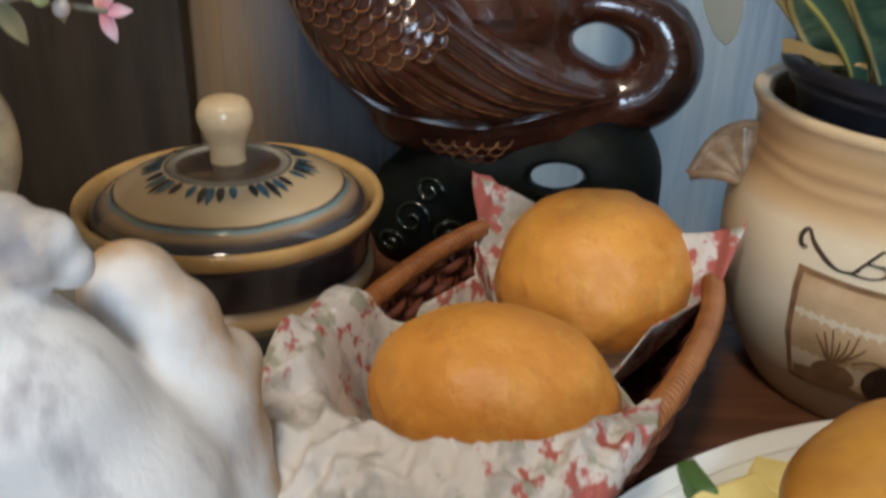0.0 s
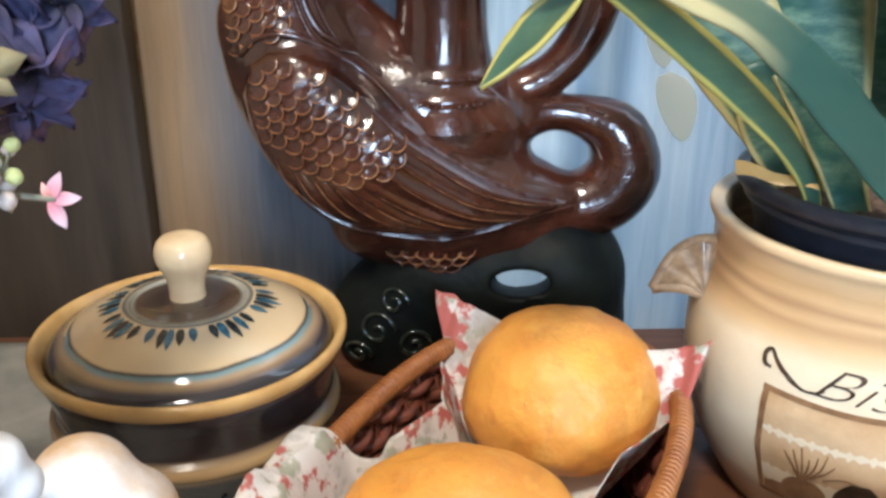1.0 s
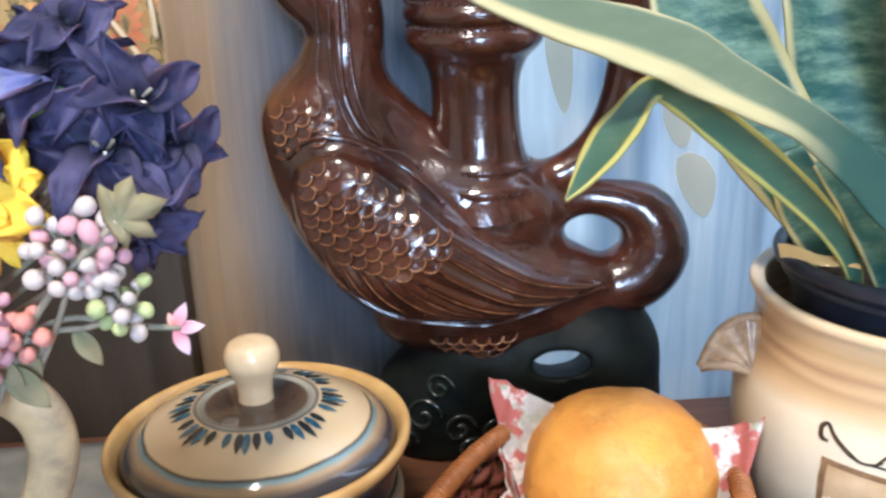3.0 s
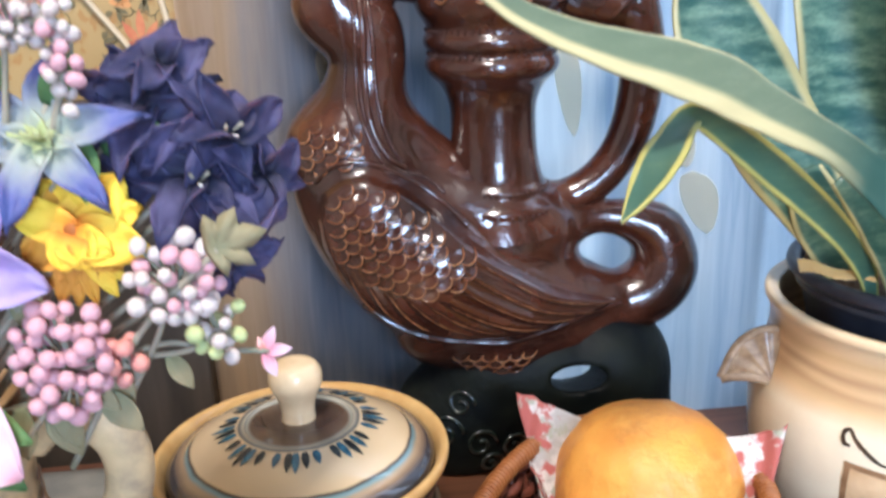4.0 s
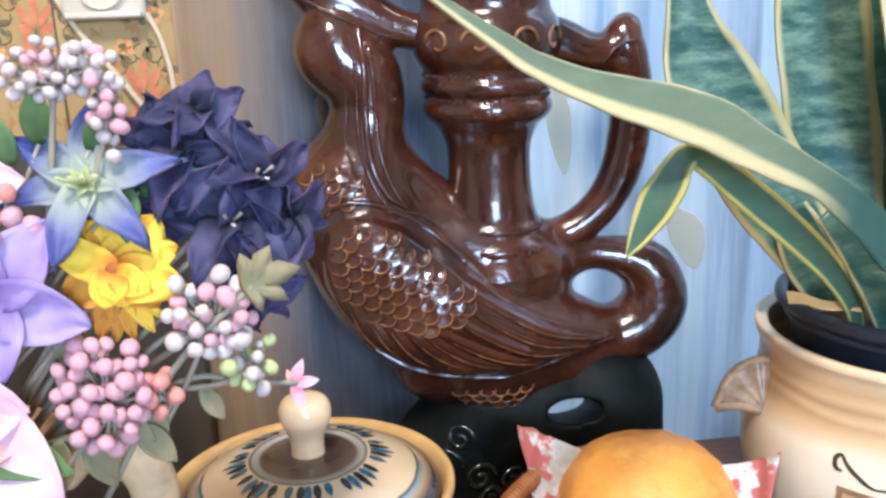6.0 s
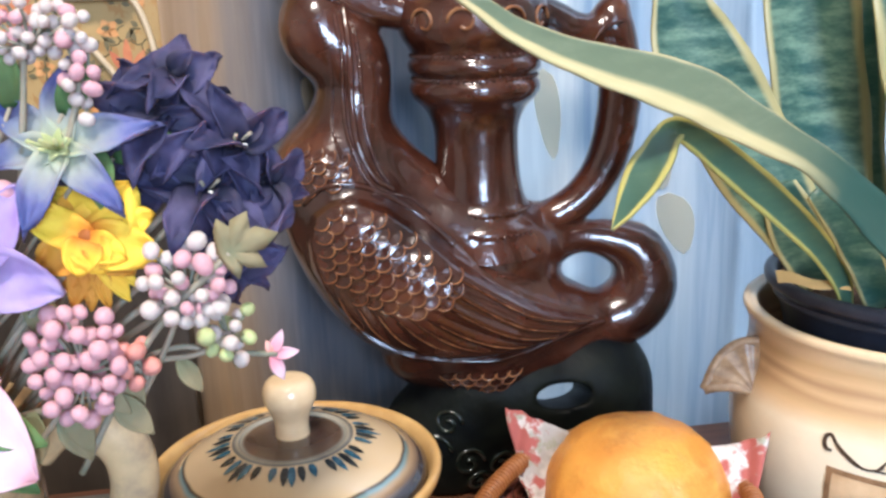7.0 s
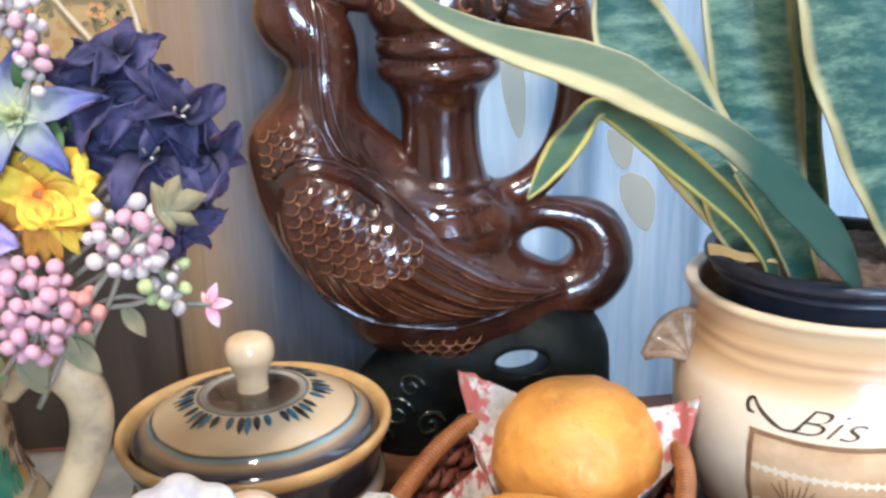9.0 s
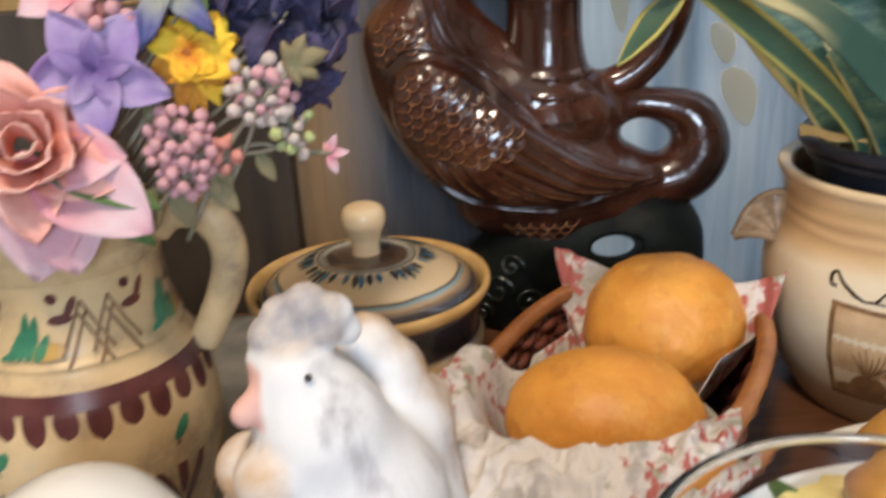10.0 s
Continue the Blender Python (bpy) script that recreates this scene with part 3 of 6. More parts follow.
# table top of glued boards
table = thing("table", (0, 0, 0), "brown wooden table top of wide boards", "table")
for i in range(9):
    y0 = -0.62 + i * 0.135
    part("board", box(bmesh.new(), (-0.95, y0, -0.032), (0.95, y0 + 0.1342, 0), 0.0012), wood, table, smooth=False)
for x in (-0.88, 0.82):
    for y in (-0.56, 0.5):
        part("leg", box(bmesh.new(), (x, y, FLOOR_Z), (x + 0.06, y + 0.06, -0.032), 0.004), wood, table, smooth=False)

cloth = part_data("table_runner", *grid_data(lambda u, v: (-0.75 + 0.69 * u + 0.004 * math.sin(9 * v), 0.02 + 0.56 * v, 0.0022 + 0.0012 * noise.noise((9 * u, 9 * v, 1))), 60, 50), cloth_mat, None)
thick(cloth, 0.002)
tagged(cloth, "grey woven cloth spread on the table", "table runner")

# dark board that stands along the wall
board = part("backboard", box(bmesh.new(), (-0.95, 0.617, -0.032), (-0.193, 0.640, 0.272), 0.002), dark_board, None, smooth=False)
tagged(board, "dark stained wooden backboard behind the table", "board", kind="structure")


# curtain with soft folds
def fold(u, v):
    x = -0.193 + 1.45 * u
    z = CEIL_Z - 0.12 - (CEIL_Z - 0.12 + 0.25) * v
    s = 4.0 * noise.noise((5.1 * u + 0.1 * v, 0.3 * v, 3))
    y = 0.633 + 0.0085 * math.sin(84 * u + s) + 0.005 * math.sin(33 * u + 2 * v + 1) + 0.004 * noise.noise((19 * u, 3 * v, 0))
    return (x + 0.008 * math.cos(84 * u + s) + 0.006 * noise.noise((4 * v, 12 * u, 5)), min(max(y, 0.619), 0.650), z)


curtain = thing("curtain", (0, 0, 0), "pale sheer curtain with beige leaf motifs hanging in folds", "curtain")
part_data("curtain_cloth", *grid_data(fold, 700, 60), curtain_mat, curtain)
for mx, mz, hw, hh in ((-0.101, 0.323, 0.011, 0.018), (-0.091, 0.279, 0.011, 0.021), (0.101, 0.262, 0.010, 0.036), (0.206, 0.168, 0.014, 0.026), (0.192, 0.214, 0.014, 0.018), (0.30, 0.30, 0.018, 0.03)):
    def motif(a, b, mx=mx, mz=mz, hw=hw, hh=hh):
        t = (b - 0.5) * 2
        x = mx + hw * (a - 0.5) * 2 * math.sqrt(max(0, 1 - t * t)) * (0.72 + 0.28 * t) - 0.35 * hw * t
        z = mz + hh * t
        p = fold((x + 0.193) / 1.45, (CEIL_Z - 0.12 - z) / (CEIL_Z + 0.13))
        return (p[0], p[1] - 0.0022, p[2])
    part_data("printed_leaf", *grid_data(motif, 10, 12), motif_mat, curtain, "beige printed leaf")

# ---- decanter ----
DX, DY = 0.0250, 0.562
WING = [(-0.099, 0.203), (-0.093, 0.221), (-0.081, 0.230), (-0.064, 0.232), (-0.042, 0.222), (-0.021, 0.206), (-0.002, 0.188), (0.020, 0.170), (0.048, 0.152), (0.076, 0.137), (0.112, 0.123),
        (0.080, 0.118), (0.051, 0.113), (0.020, 0.110), (-0.013, 0.112), (-0.044, 0.121), (-0.066, 0.134), (-0.083, 0.155), (-0.096, 0.180)]
WING_SCALES = [(-0.097, 0.212), (-0.087, 0.226), (-0.064, 0.229), (-0.043, 0.219), (-0.021, 0.203), (-0.003, 0.186), (0.003, 0.177), (-0.006, 0.162), (-0.030, 0.150), (-0.055, 0.157), (-0.079, 0.172), (-0.095, 0.186)]
BREAST_SCALES = [(-0.119, 0.235), (-0.116, 0.252), (-0.099, 0.266), (-0.083, 0.269), (-0.069, 0.257), (-0.066, 0.246), (-0.079, 0.237), (-0.097, 0.228), (-0.108, 0.214)]


def outline_depth(X, Z, ring):
    """Distance to a closed outline in the upright plane, negative inside it."""
    best = np.full(np.shape(X), 1e3)
    inside = np.zeros(np.shape(X), bool)
    for (ax, az), (bx, bz) in zip(ring, ring[1:] + ring[:1]):
        ex, ez = bx - ax, bz - az
        t = np.clip(((X - ax) * ex + (Z - az) * ez) / (ex * ex + ez * ez), 0, 1)
        best = np.minimum(best, (X - ax - t * ex) ** 2 + (Z - az - t * ez) ** 2)
        inside ^= ((az > Z) != (bz > Z)) & (X < (bx - ax) * (Z - az) / (bz - az + 1e-12) + ax)
    return np.sqrt(best) * np.where(inside, -1, 1)


def foot_hole(X, Y, Z):
    """An oval opening that slopes down to the back."""
    return np.sqrt(((X - 0.0765 - 0.14 * (Y - 0.52)) / 0.0205) ** 2 + ((Z - 0.0740 + 0.37 * (Y - 0.52)) / 0.0100) ** 2) * 0.0100 - 0.0100


def bird_body(X, Y, Z):
    y = DY

    def run(rows, k):
        return chain(X, Y, Z, [(r[0], y, r[1], r[2]) for r in spline(rows, 3)], k)

    body = run([(-0.079, 0.240, 0.038), (-0.056, 0.192, 0.047), (-0.020, 0.155, 0.054), (0.030, 0.138, 0.046), (0.070, 0.122, 0.030), (0.100, 0.117, 0.021)], 0.010)
    ring = run([(0.085, 0.118, 0.022), (0.112, 0.114, 0.0225), (0.137, 0.121, 0.0240), (0.1505, 0.140, 0.0235), (0.1440, 0.165, 0.0200), (0.124, 0.1765, 0.0140), (0.100, 0.1805, 0.0110), (0.078, 0.176, 0.0140), (0.050, 0.166, 0.020)], 0.004)
    web = run([(0.070, 0.152, 0.014), (0.040, 0.158, 0.020)], 0.004)
    neck = run([(-0.070, 0.243, 0.038), (-0.0625, 0.272, 0.0265), (-0.0575, 0.300, 0.0222), (-0.062, 0.318, 0.0245), (-0.078, 0.332, 0.0235), (-0.080, 0.344, 0.0220)], 0.007)
    beak = run([(-0.098, 0.388, 0.015), (-0.087, 0.374, 0.0145), (-0.062, 0.362, 0.0140), (-0.038, 0.349, 0.0115), (-0.010, 0.342, 0.010)], 0.006)
    grip = run([(0.030, 0.197, 0.014), (0.065, 0.194, 0.0125), (0.092, 0.203, 0.0125), (0.112, 0.222, 0.0130), (0.1245, 0.250, 0.0142), (0.1295, 0.288, 0.0145), (0.126, 0.318, 0.0140), (0.1220, 0.334, 0.0130), (0.1250, 0.343, 0.0085)], 0.004)
    arm = run([(0.121, 0.326, 0.013), (0.098, 0.3255, 0.0120), (0.072, 0.336, 0.016)], 0.006)
    throat = run([(-0.052, 0.264, 0.0170), (-0.036, 0.243, 0.0185), (-0.012, 0.222, 0.0180)], 0.006)
    saddle = run([(-0.030, 0.205, 0.030), (DX, 0.182, 0.040), (0.055, 0.172, 0.028)], 0.010)
    stem = run([(-0.010, 0.112, 0.036), (0.040, 0.104, 0.034), (0.090, 0.098, 0.026)], 0.01)
    front = chain(X, Y, Z, [(-0.062, y - 0.022, 0.205, 0.031), (-0.020, y - 0.026, 0.165, 0.036), (0.035, y - 0.022, 0.138, 0.027), (0.088, y - 0.012, 0.122, 0.014)], 0.01)
    belly = chain(X, Y, Z, [(-0.022, y - 0.008, 0.112, 0.030), (0.026, y - 0.012, 0.100, 0.030), (0.068, y - 0.008, 0.104, 0.024)], 0.008)
    d = smin(smin(smin(body, ring, 0.006), web, 0.008), belly, 0.003)
    d = smin(d, smin(neck, throat, 0.008), 0.008)
    d = smin(d, smin(beak, smin(grip, arm, 0.004), 0.003), 0.005)
    d = smin(d, saddle, 0.008)
    d = smin(smin(d, stem, 0.006), front, 0.006)
    near = np.clip((y - 0.004 - Y) / 0.012, 0, 1)
    inner = -outline_depth(X, Z, WING)
    rise = np.clip(inner / 0.0045, 0, 1)
    d = d - 0.0058 * near * rise * rise * (3 - 2 * rise)
    lip = np.exp(-((inner + 0.0005) / 0.0030) ** 2)
    d = d - 0.0012 * near * lip
    return np.maximum(d, -foot_hole(X, Y, Z))


def front_y(x, z, fn=bird_body):
    """Depth of the front surface at x, z (arrays); nan where there is none."""
    x, z = np.atleast_1d(np.array(x, float)), np.atleast_1d(np.array(z, float))
    ys = np.arange(0.47, 0.60, 0.001)
    V = fn(x[:, None] + 0 * ys, ys + 0 * x[:, None], z[:, None] + 0 * ys)
    i = np.maximum((V < 0).argmax(1), 1)
    k = np.arange(len(x))
    a, b = V[k, i - 1], V[k, i]
    return np.where((V < 0).any(1), ys[i - 1] + 0.001 * np.clip(a / (a - b + 1e-12), 0, 1), np.nan)


decanter = thing("decanter", (0, 0, 0), "glossy brown glazed ceramic bird decanter with scale relief", "decanter")
part_data("body", *skin(bird_body, (-0.128, 0.486, 0.06), (0.186, 0.63, 0.410), 0.0021), glaze, decanter)
bm = bmesh.new()
lathe(bm, [(0.048, 0.178), (0.0445, 0.188), (0.0425, 0.193), (0.0435, 0.197), (0.0400, 0.202), (0.0365, 0.206), (0.0370, 0.2105), (0.0335, 0.216), (0.0305, 0.230), (0.0292, 0.248), (0.0298, 0.266), (0.0350, 0.279), (0.0420, 0.2860), (0.0450, 0.2915), (0.0445, 0.2965),
           (0.0425, 0.2995), (0.0428, 0.3020), (0.0455, 0.3060), (0.0458, 0.3105), (0.0435, 0.3145), (0.0440, 0.3190), (0.0495, 0.3280), (0.0518, 0.3380), (0.0495, 0.3500), (0.0450, 0.3570), (0.0440, 0.3640), (0.0455, 0.3760), (0.0450, 0.4000), (0.0480, 0.412), (0.0465, 0.418), (0.0380, 0.420), (0.0, 0.421)], 64, 3, (DX, DY))
part("neck", bm, glaze, decanter)


def foot_shape(X, Y, Z):
    d = chain(X, Y, Z, [(-0.004, DY, 0.030, 0.050), (0.020, DY, 0.060, 0.046), (0.060, DY, 0.064, 0.046), (0.104, DY, 0.062, 0.050), (0.106, DY, 0.030, 0.052)], 0.008, 0.9)
    d = np.maximum(d, -Z + 0.0005)
    return np.maximum(d, -foot_hole(X, Y, Z))


part_data("foot", *skin(foot_shape, (-0.065, 0.50, -0.004), (0.175, 0.625, 0.122), 0.003), green_glaze, decanter, "dark green-black glazed foot with a hole")

# scales: raised rims of overlapping tongues


def add_scale(cx, cz, ux, uz, r, lift=0.0014, wire=0.0006):
    """One domed tongue with a thin amber lip, laid on the front of the body."""
    a = np.linspace(-1.45, 1.45, 13)
    px, pz = cx + r * (np.cos(a) * ux - np.sin(a) * uz), cz + r * (np.cos(a) * uz + np.sin(a) * ux)
    py = front_y(px, pz)
    cy = front_y(cx, cz)[0]
    if np.isnan(py).any() or np.isnan(cy) or np.ptp(py) > 1.8 * r:
        return
    h = Heap()
    rows = []
    for v, up in ((0.05, 0.0001), (0.45, 0.45 * lift), (0.8, 0.9 * lift), (0.97, lift), (1.06, -0.0006)):
        rows += [(cx + (x - cx) * v, cy + (y - cy) * v - up, cz + (z - cz) * v) for x, y, z in zip(px, py, pz)]
    h.add((rows, [(i * 13 + k, i * 13 + k + 1, (i + 1) * 13 + k + 1, (i + 1) * 13 + k) for i in range(4) for k in range(12)]))
    n = len(h.f)
    h.add(tube_data(np.stack([px, py - lift * 0.9, pz], 1), wire * np.array([0.5, 0.8] + [1] * 9 + [0.8, 0.5]), 5))
    ob = h.make("scale", glaze, decanter)
    ob.data.materials.append(amber.m)
    for poly in ob.data.polygons:
        poly.material_index = int(poly.index >= n)


rnd = random.Random(4)
A, B = (0.64, -0.768), (0.768, 0.64)
for zone, (ox, oz), ahead, across, r in ((WING_SCALES, (-0.05, 0.19), 0.0076, 0.0112, 0.0064), (BREAST_SCALES, (-0.095, 0.245), 0.0070, 0.0098, 0.0057)):
    for i in range(-9, 11):
        for j in range(-8, 9):
            u, v = i * ahead, (j + (i % 2) / 2) * across
            x, z = ox + u * A[0] + v * B[0], oz + u * A[1] + v * B[1]
            if outline_depth(np.array([x]), np.array([z]), zone)[0] < -0.0015:
                add_scale(x + rnd.uniform(-0.0006, 0.0006), z + rnd.uniform(-0.0006, 0.0006), A[0] * 0.9, A[1], r * rnd.uniform(0.93, 1.07), 0.0015)
for i in range(4):
    for j in range(6 - i):
        add_scale(-0.007 + 0.0095 * j + 0.0048 * i, 0.0985 - 0.0056 * i, 0.1, -0.99, 0.0058, 0.0010, 0.0006)

# long wing feathers that fan out from the scales to the tail: each lies over the next with one raised edge
ROOTS = [(-0.088, 0.184), (-0.078, 0.168), (-0.066, 0.161), (-0.054, 0.157), (-0.042, 0.154), (-0.030, 0.151), (-0.018, 0.151), (-0.008, 0.160), (-0.001, 0.168), (0.004, 0.177)]
TIPS = [(-0.079, 0.151), (-0.064, 0.139), (-0.047, 0.130), (-0.028, 0.125), (-0.002, 0.121), (0.023, 0.118), (0.052, 0.118), (0.075, 0.120), (0.091, 0.122), (0.107, 0.125)]
for k, ((ax, az), (bx, bz)) in enumerate(zip(ROOTS, TIPS)):
    ln = math.hypot(bx - ax, bz - az)
    ux, uz = (bx - ax) / ln, (bz - az) / ln
    wide = (0.0052 + 0.012 * ln) * rnd.uniform(0.9, 1.1)
    rows, N, M = [], 26, 5
    t = np.repeat(np.linspace(-0.12, 1, N), M)
    c = np.tile(np.linspace(-1, 1, M), N)
    w = wide * np.sin(np.pi * np.clip(0.30 + 0.68 * t, 0, 1)) ** 0.7
    px = ax + (bx - ax) * t + c * w * -uz
    pz = az + (bz - az) * t + c * w * ux - 0.07 * ln * np.sin(np.pi * t)
    py = front_y(px, pz)
    if np.isnan(py).any():
        continue
    lift = 0.0034 * np.sin(np.pi * np.clip(0.12 + 0.86 * t, 0, 1)) ** 0.6 * np.tile([-0.6, 0.75, 0.35, 0.1, -0.5], N)
    grid = np.stack([px, py - lift, pz], 1)
    h = Heap().add((grid.tolist(), [(i * M + q, i * M + q + 1, (i + 1) * M + q + 1, (i + 1) * M + q) for i in range(N - 1) for q in range(M - 1)]))
    n = len(h.f)
    h.add(tube_data(grid[1::M][4:] - np.array((0, 0.0002, 0)), 0.00048 * np.sin(np.linspace(0.3, 2.9, N - 4)), 5))
    ob = h.make("feather", glaze, decanter)
    ob.data.materials.append(amber.m)
    for poly in ob.data.polygons:
        poly.material_index = int(poly.index >= n)

# boat-shaped edge under the wing
edge = spline([(-0.072, 0.138), (-0.041, 0.118), (-0.013, 0.111), (0.020, 0.107), (0.050, 0.110), (0.080, 0.118), (0.112, 0.122)], 8)
edge_y = front_y(edge[:, 0], edge[:, 1])
part_data("belly_edge", *tube_data(np.stack([edge[:, 0], edge_y, edge[:, 1]], 1)[~np.isnan(edge_y)], 0.0015, 8), glaze, decanter)

# braids with beads up the bird's neck, over the wing and round the rings
beads = Heap()


def braid(pts, r, with_beads=True, off=0.004):
    c = spline(pts, 14)
    y = front_y(c[:, 0], c[:, 1])
    ok = ~np.isnan(y)
    p = np.stack([c[:, 0], y, c[:, 1]], 1)[ok]
    part_data("braid", *tube_data(p, r, 8), glaze, decanter)
    if with_beads:
        for q in p[::2]:
            beads.add(ball_data((q[0] + off, q[1] - 0.0009, q[2]), 0.0012, 7, 5))


braid([(-0.069, 0.345), (-0.066, 0.320), (-0.067, 0.294), (-0.066, 0.270), (-0.059, 0.247), (-0.050, 0.232)], 0.0016, True, 0.0)
braid([(-0.057, 0.338), (-0.055, 0.312), (-0.055, 0.289), (-0.053, 0.267), (-0.048, 0.249), (-0.041, 0.236)], 0.0016, True, 0.0)
braid([(-0.080, 0.340), (-0.0745, 0.320), (-0.0735, 0.297), (-0.0755, 0.275), (-0.070, 0.253)], 0.0012, True, 0.0)
braid([(-0.063, 0.350), (-0.061, 0.320), (-0.0615, 0.294), (-0.060, 0.264), (-0.051, 0.242), (-0.038, 0.231)], 0.0024, False)
braid([(-0.098, 0.226), (-0.085, 0.237), (-0.064, 0.238), (-0.042, 0.228), (-0.020, 0.212), (0.000, 0.193)], 0.0022, False)
braid([(-0.052, 0.231), (-0.040, 0.229), (-0.026, 0.224), (-0.014, 0.214)], 0.0012, True, 0.0)
braid([(-0.100, 0.372), (-0.085, 0.362), (-0.062, 0.351), (-0.044, 0.343)], 0.0014, True, 0.0)
braid([(0.092, 0.187), (0.112, 0.188), (0.130, 0.183)], 0.0012, True, 0.0)
braid([(0.104, 0.320), (0.115, 0.330), (0.128, 0.334)], 0.0012, True, 0.0)
for zz, rr in ((0.3005, 0.0428), (0.3160, 0.0437), (0.2095, 0.0372), (0.1950, 0.0438)):
    for k in range(56):
        a = 2 * math.pi * k / 56
        beads.add(ball_data((DX + rr * math.cos(a), DY + rr * math.sin(a), zz), 0.0013, 7, 5))
for s in (-1, 1):
    for k in (0.30, 0.85):
        a0 = -math.pi / 2 + s * k
        c = [(DX + (0.0520 - 0.001 * q / 14) * math.cos(a0 + s * 0.21 * (1 - q / 20) * math.cos(q / 2.6)), DY + (0.0520) * math.sin(a0 + s * 0.21 * (1 - q / 20) * math.cos(q / 2.6)), 0.338 + 0.0105 * (1 - q / 20) * math.sin(q / 2.6)) for q in range(15)]
        part_data("neck_scroll", *tube_data(c, 0.0013, 6), amber, decanter, "raised amber scroll")
tagged(beads.make("beading", glaze, decanter, "rows of small raised beads"), kind="stuff")

# scrolls in relief on the foot
for cx, cz, r in ((-0.020, 0.040, 0.013), (0.005, 0.030, 0.012), (-0.034, 0.020, 0.010), (0.030, 0.022, 0.011), (-0.008, 0.060, 0.010), (0.055, 0.030, 0.010), (0.012, 0.012, 0.009), (0.085, 0.028, 0.010)):
    q = np.linspace(0, 8.5, 30)
    x, z = cx + r * (1 - q / 10) * np.cos(q), cz + r * (1 - q / 10) * np.sin(q)
    y = front_y(x, z, foot_shape)
    ok = ~np.isnan(y)
    if ok.sum() > 8:
        part_data("foot_scroll", *tube_data(np.stack([x, y, z], 1)[ok], 0.0021, 6), scroll_glaze, decanter, "raised dark green scroll")

# ---- lidded pot ----
POT = (-0.112, 0.402, 0)
pot = thing("lidded_pot", POT, "painted stoneware pot with ochre rim standing on the table", "pot")
bm = bmesh.new()
lathe(bm, [(0.0, 0.004), (0.044, 0.004), (0.048, 0.002), (0.050, 0.008), (0.049, 0.018), (0.056, 0.032), (0.066, 0.048), (0.0735, 0.060), (0.0765, 0.064), (0.0755, 0.069), (0.0720, 0.073), (0.0745, 0.086), (0.0780, 0.097), (0.0730, 0.099), (0.062, 0.090), (0.0, 0.088)], 96, 4)
part("body", bm, pot_dark, pot)
bm = bmesh.new()
lathe(bm, [(0.0755, 0.096), (0.0795, 0.099), (0.0815, 0.1035), (0.0805, 0.1070), (0.0775, 0.1065), (0.0750, 0.1030), (0.0735, 0.099), (0.0755, 0.096)], 96, 3)
part("rim", bm, yellow_rim, pot, "ochre glazed rim")
bm = bmesh.new()
lathe(bm, [(0.0725, 0.0985), (0.0735, 0.1010), (0.0725, 0.1040), (0.0680, 0.1075), (0.0640, 0.1090), (0.0600, 0.1125), (0.0500, 0.1175), (0.0380, 0.1215), (0.0300, 0.1235), (0.0285, 0.1225), (0.0200, 0.1240), (0.0100, 0.1250), (0.0, 0.1250)], 96, 4)
lid = part("lid", bm, lid_mat, pot, "domed lid painted with blue strokes and dark bands")
bm = bmesh.new()
lathe(bm, [(0.0095, 0.1235), (0.0092, 0.1290), (0.0098, 0.1350), (0.0118, 0.1405), (0.0143, 0.1465), (0.0143, 0.1525), (0.0115, 0.1572), (0.0058, 0.1592), (0.0, 0.1596)], 40, 4)
part("knob", bm, knob_mat, lid, "cream glazed knob")


def lid_z(r):
    return float(np.interp(r, [0.0, 0.02, 0.0285, 0.030, 0.038, 0.050, 0.060, 0.064], [0.125, 0.124, 0.1226, 0.1235, 0.1215, 0.1175, 0.1125, 0.109]))


rnd = random.Random(11)
for g in range(8):
    for k in range(5):
        a = 2 * math.pi * (g + (k - 2) * 0.165) / 8 + rnd.uniform(-0.02, 0.02)
        ln = 0.0140 - 0.0020 * abs(k - 2) + rnd.uniform(-0.001, 0.001)

        def dab(u, v, a=a, ln=ln):
            r = 0.0345 + ln * v
            w = 0.0021 * math.sin(math.pi * min(1, 0.15 + v * 0.9)) ** 0.7
            t = a + (u - 0.5) * 2 * w / r
            return (r * math.cos(t), r * math.sin(t), lid_z(r) + 0.0007)

        part_data("painted_stroke", *grid_data(dab, 3, 6), (blue_stroke, black_stroke)[(g + k) % 2], lid)
for k in range(26):
    a = 2 * math.pi * k / 26

    def dab(u, v, a=a):
        z = 0.026 + 0.016 * v
        r = float(np.interp(z, [0.018, 0.032, 0.048], [0.049, 0.056, 0.066])) + 0.0012
        t = a + (u - 0.5) * 0.07 * math.sin(math.pi * (0.1 + 0.8 * v)) + 0.08 * math.sin(k * 2.1) * v
        return (r * math.cos(t), r * math.sin(t), z)

    part_data("painted_stroke", *grid_data(dab, 2, 4), blue_stroke, pot)

# ---- biscuit crock with plant ----
CROCK = (0.260, 0.412, 0)
crock = thing("stoneware_crock", CROCK, "cream stoneware biscuit crock with painted panel used as planter", "crock")
CROCK_PROF = [(0.0, 0.003), (0.066, 0.003), (0.071, 0.001), (0.076, 0.008), (0.088, 0.030), (0.0965, 0.058), (0.1000, 0.085), (0.0990, 0.108), (0.0950, 0.122), (0.0920, 0.131), (0.0905, 0.140), (0.0905, 0.150), (0.0925, 0.157), (0.0945, 0.161), (0.0935, 0.1645), (0.0890, 0.1640), (0.0850, 0.156), (0.084, 0.10), (0.0, 0.095)]
bm = bmesh.new()
lathe(bm, CROCK_PROF, 112, 4)
part("body", bm, crock_mat, crock)


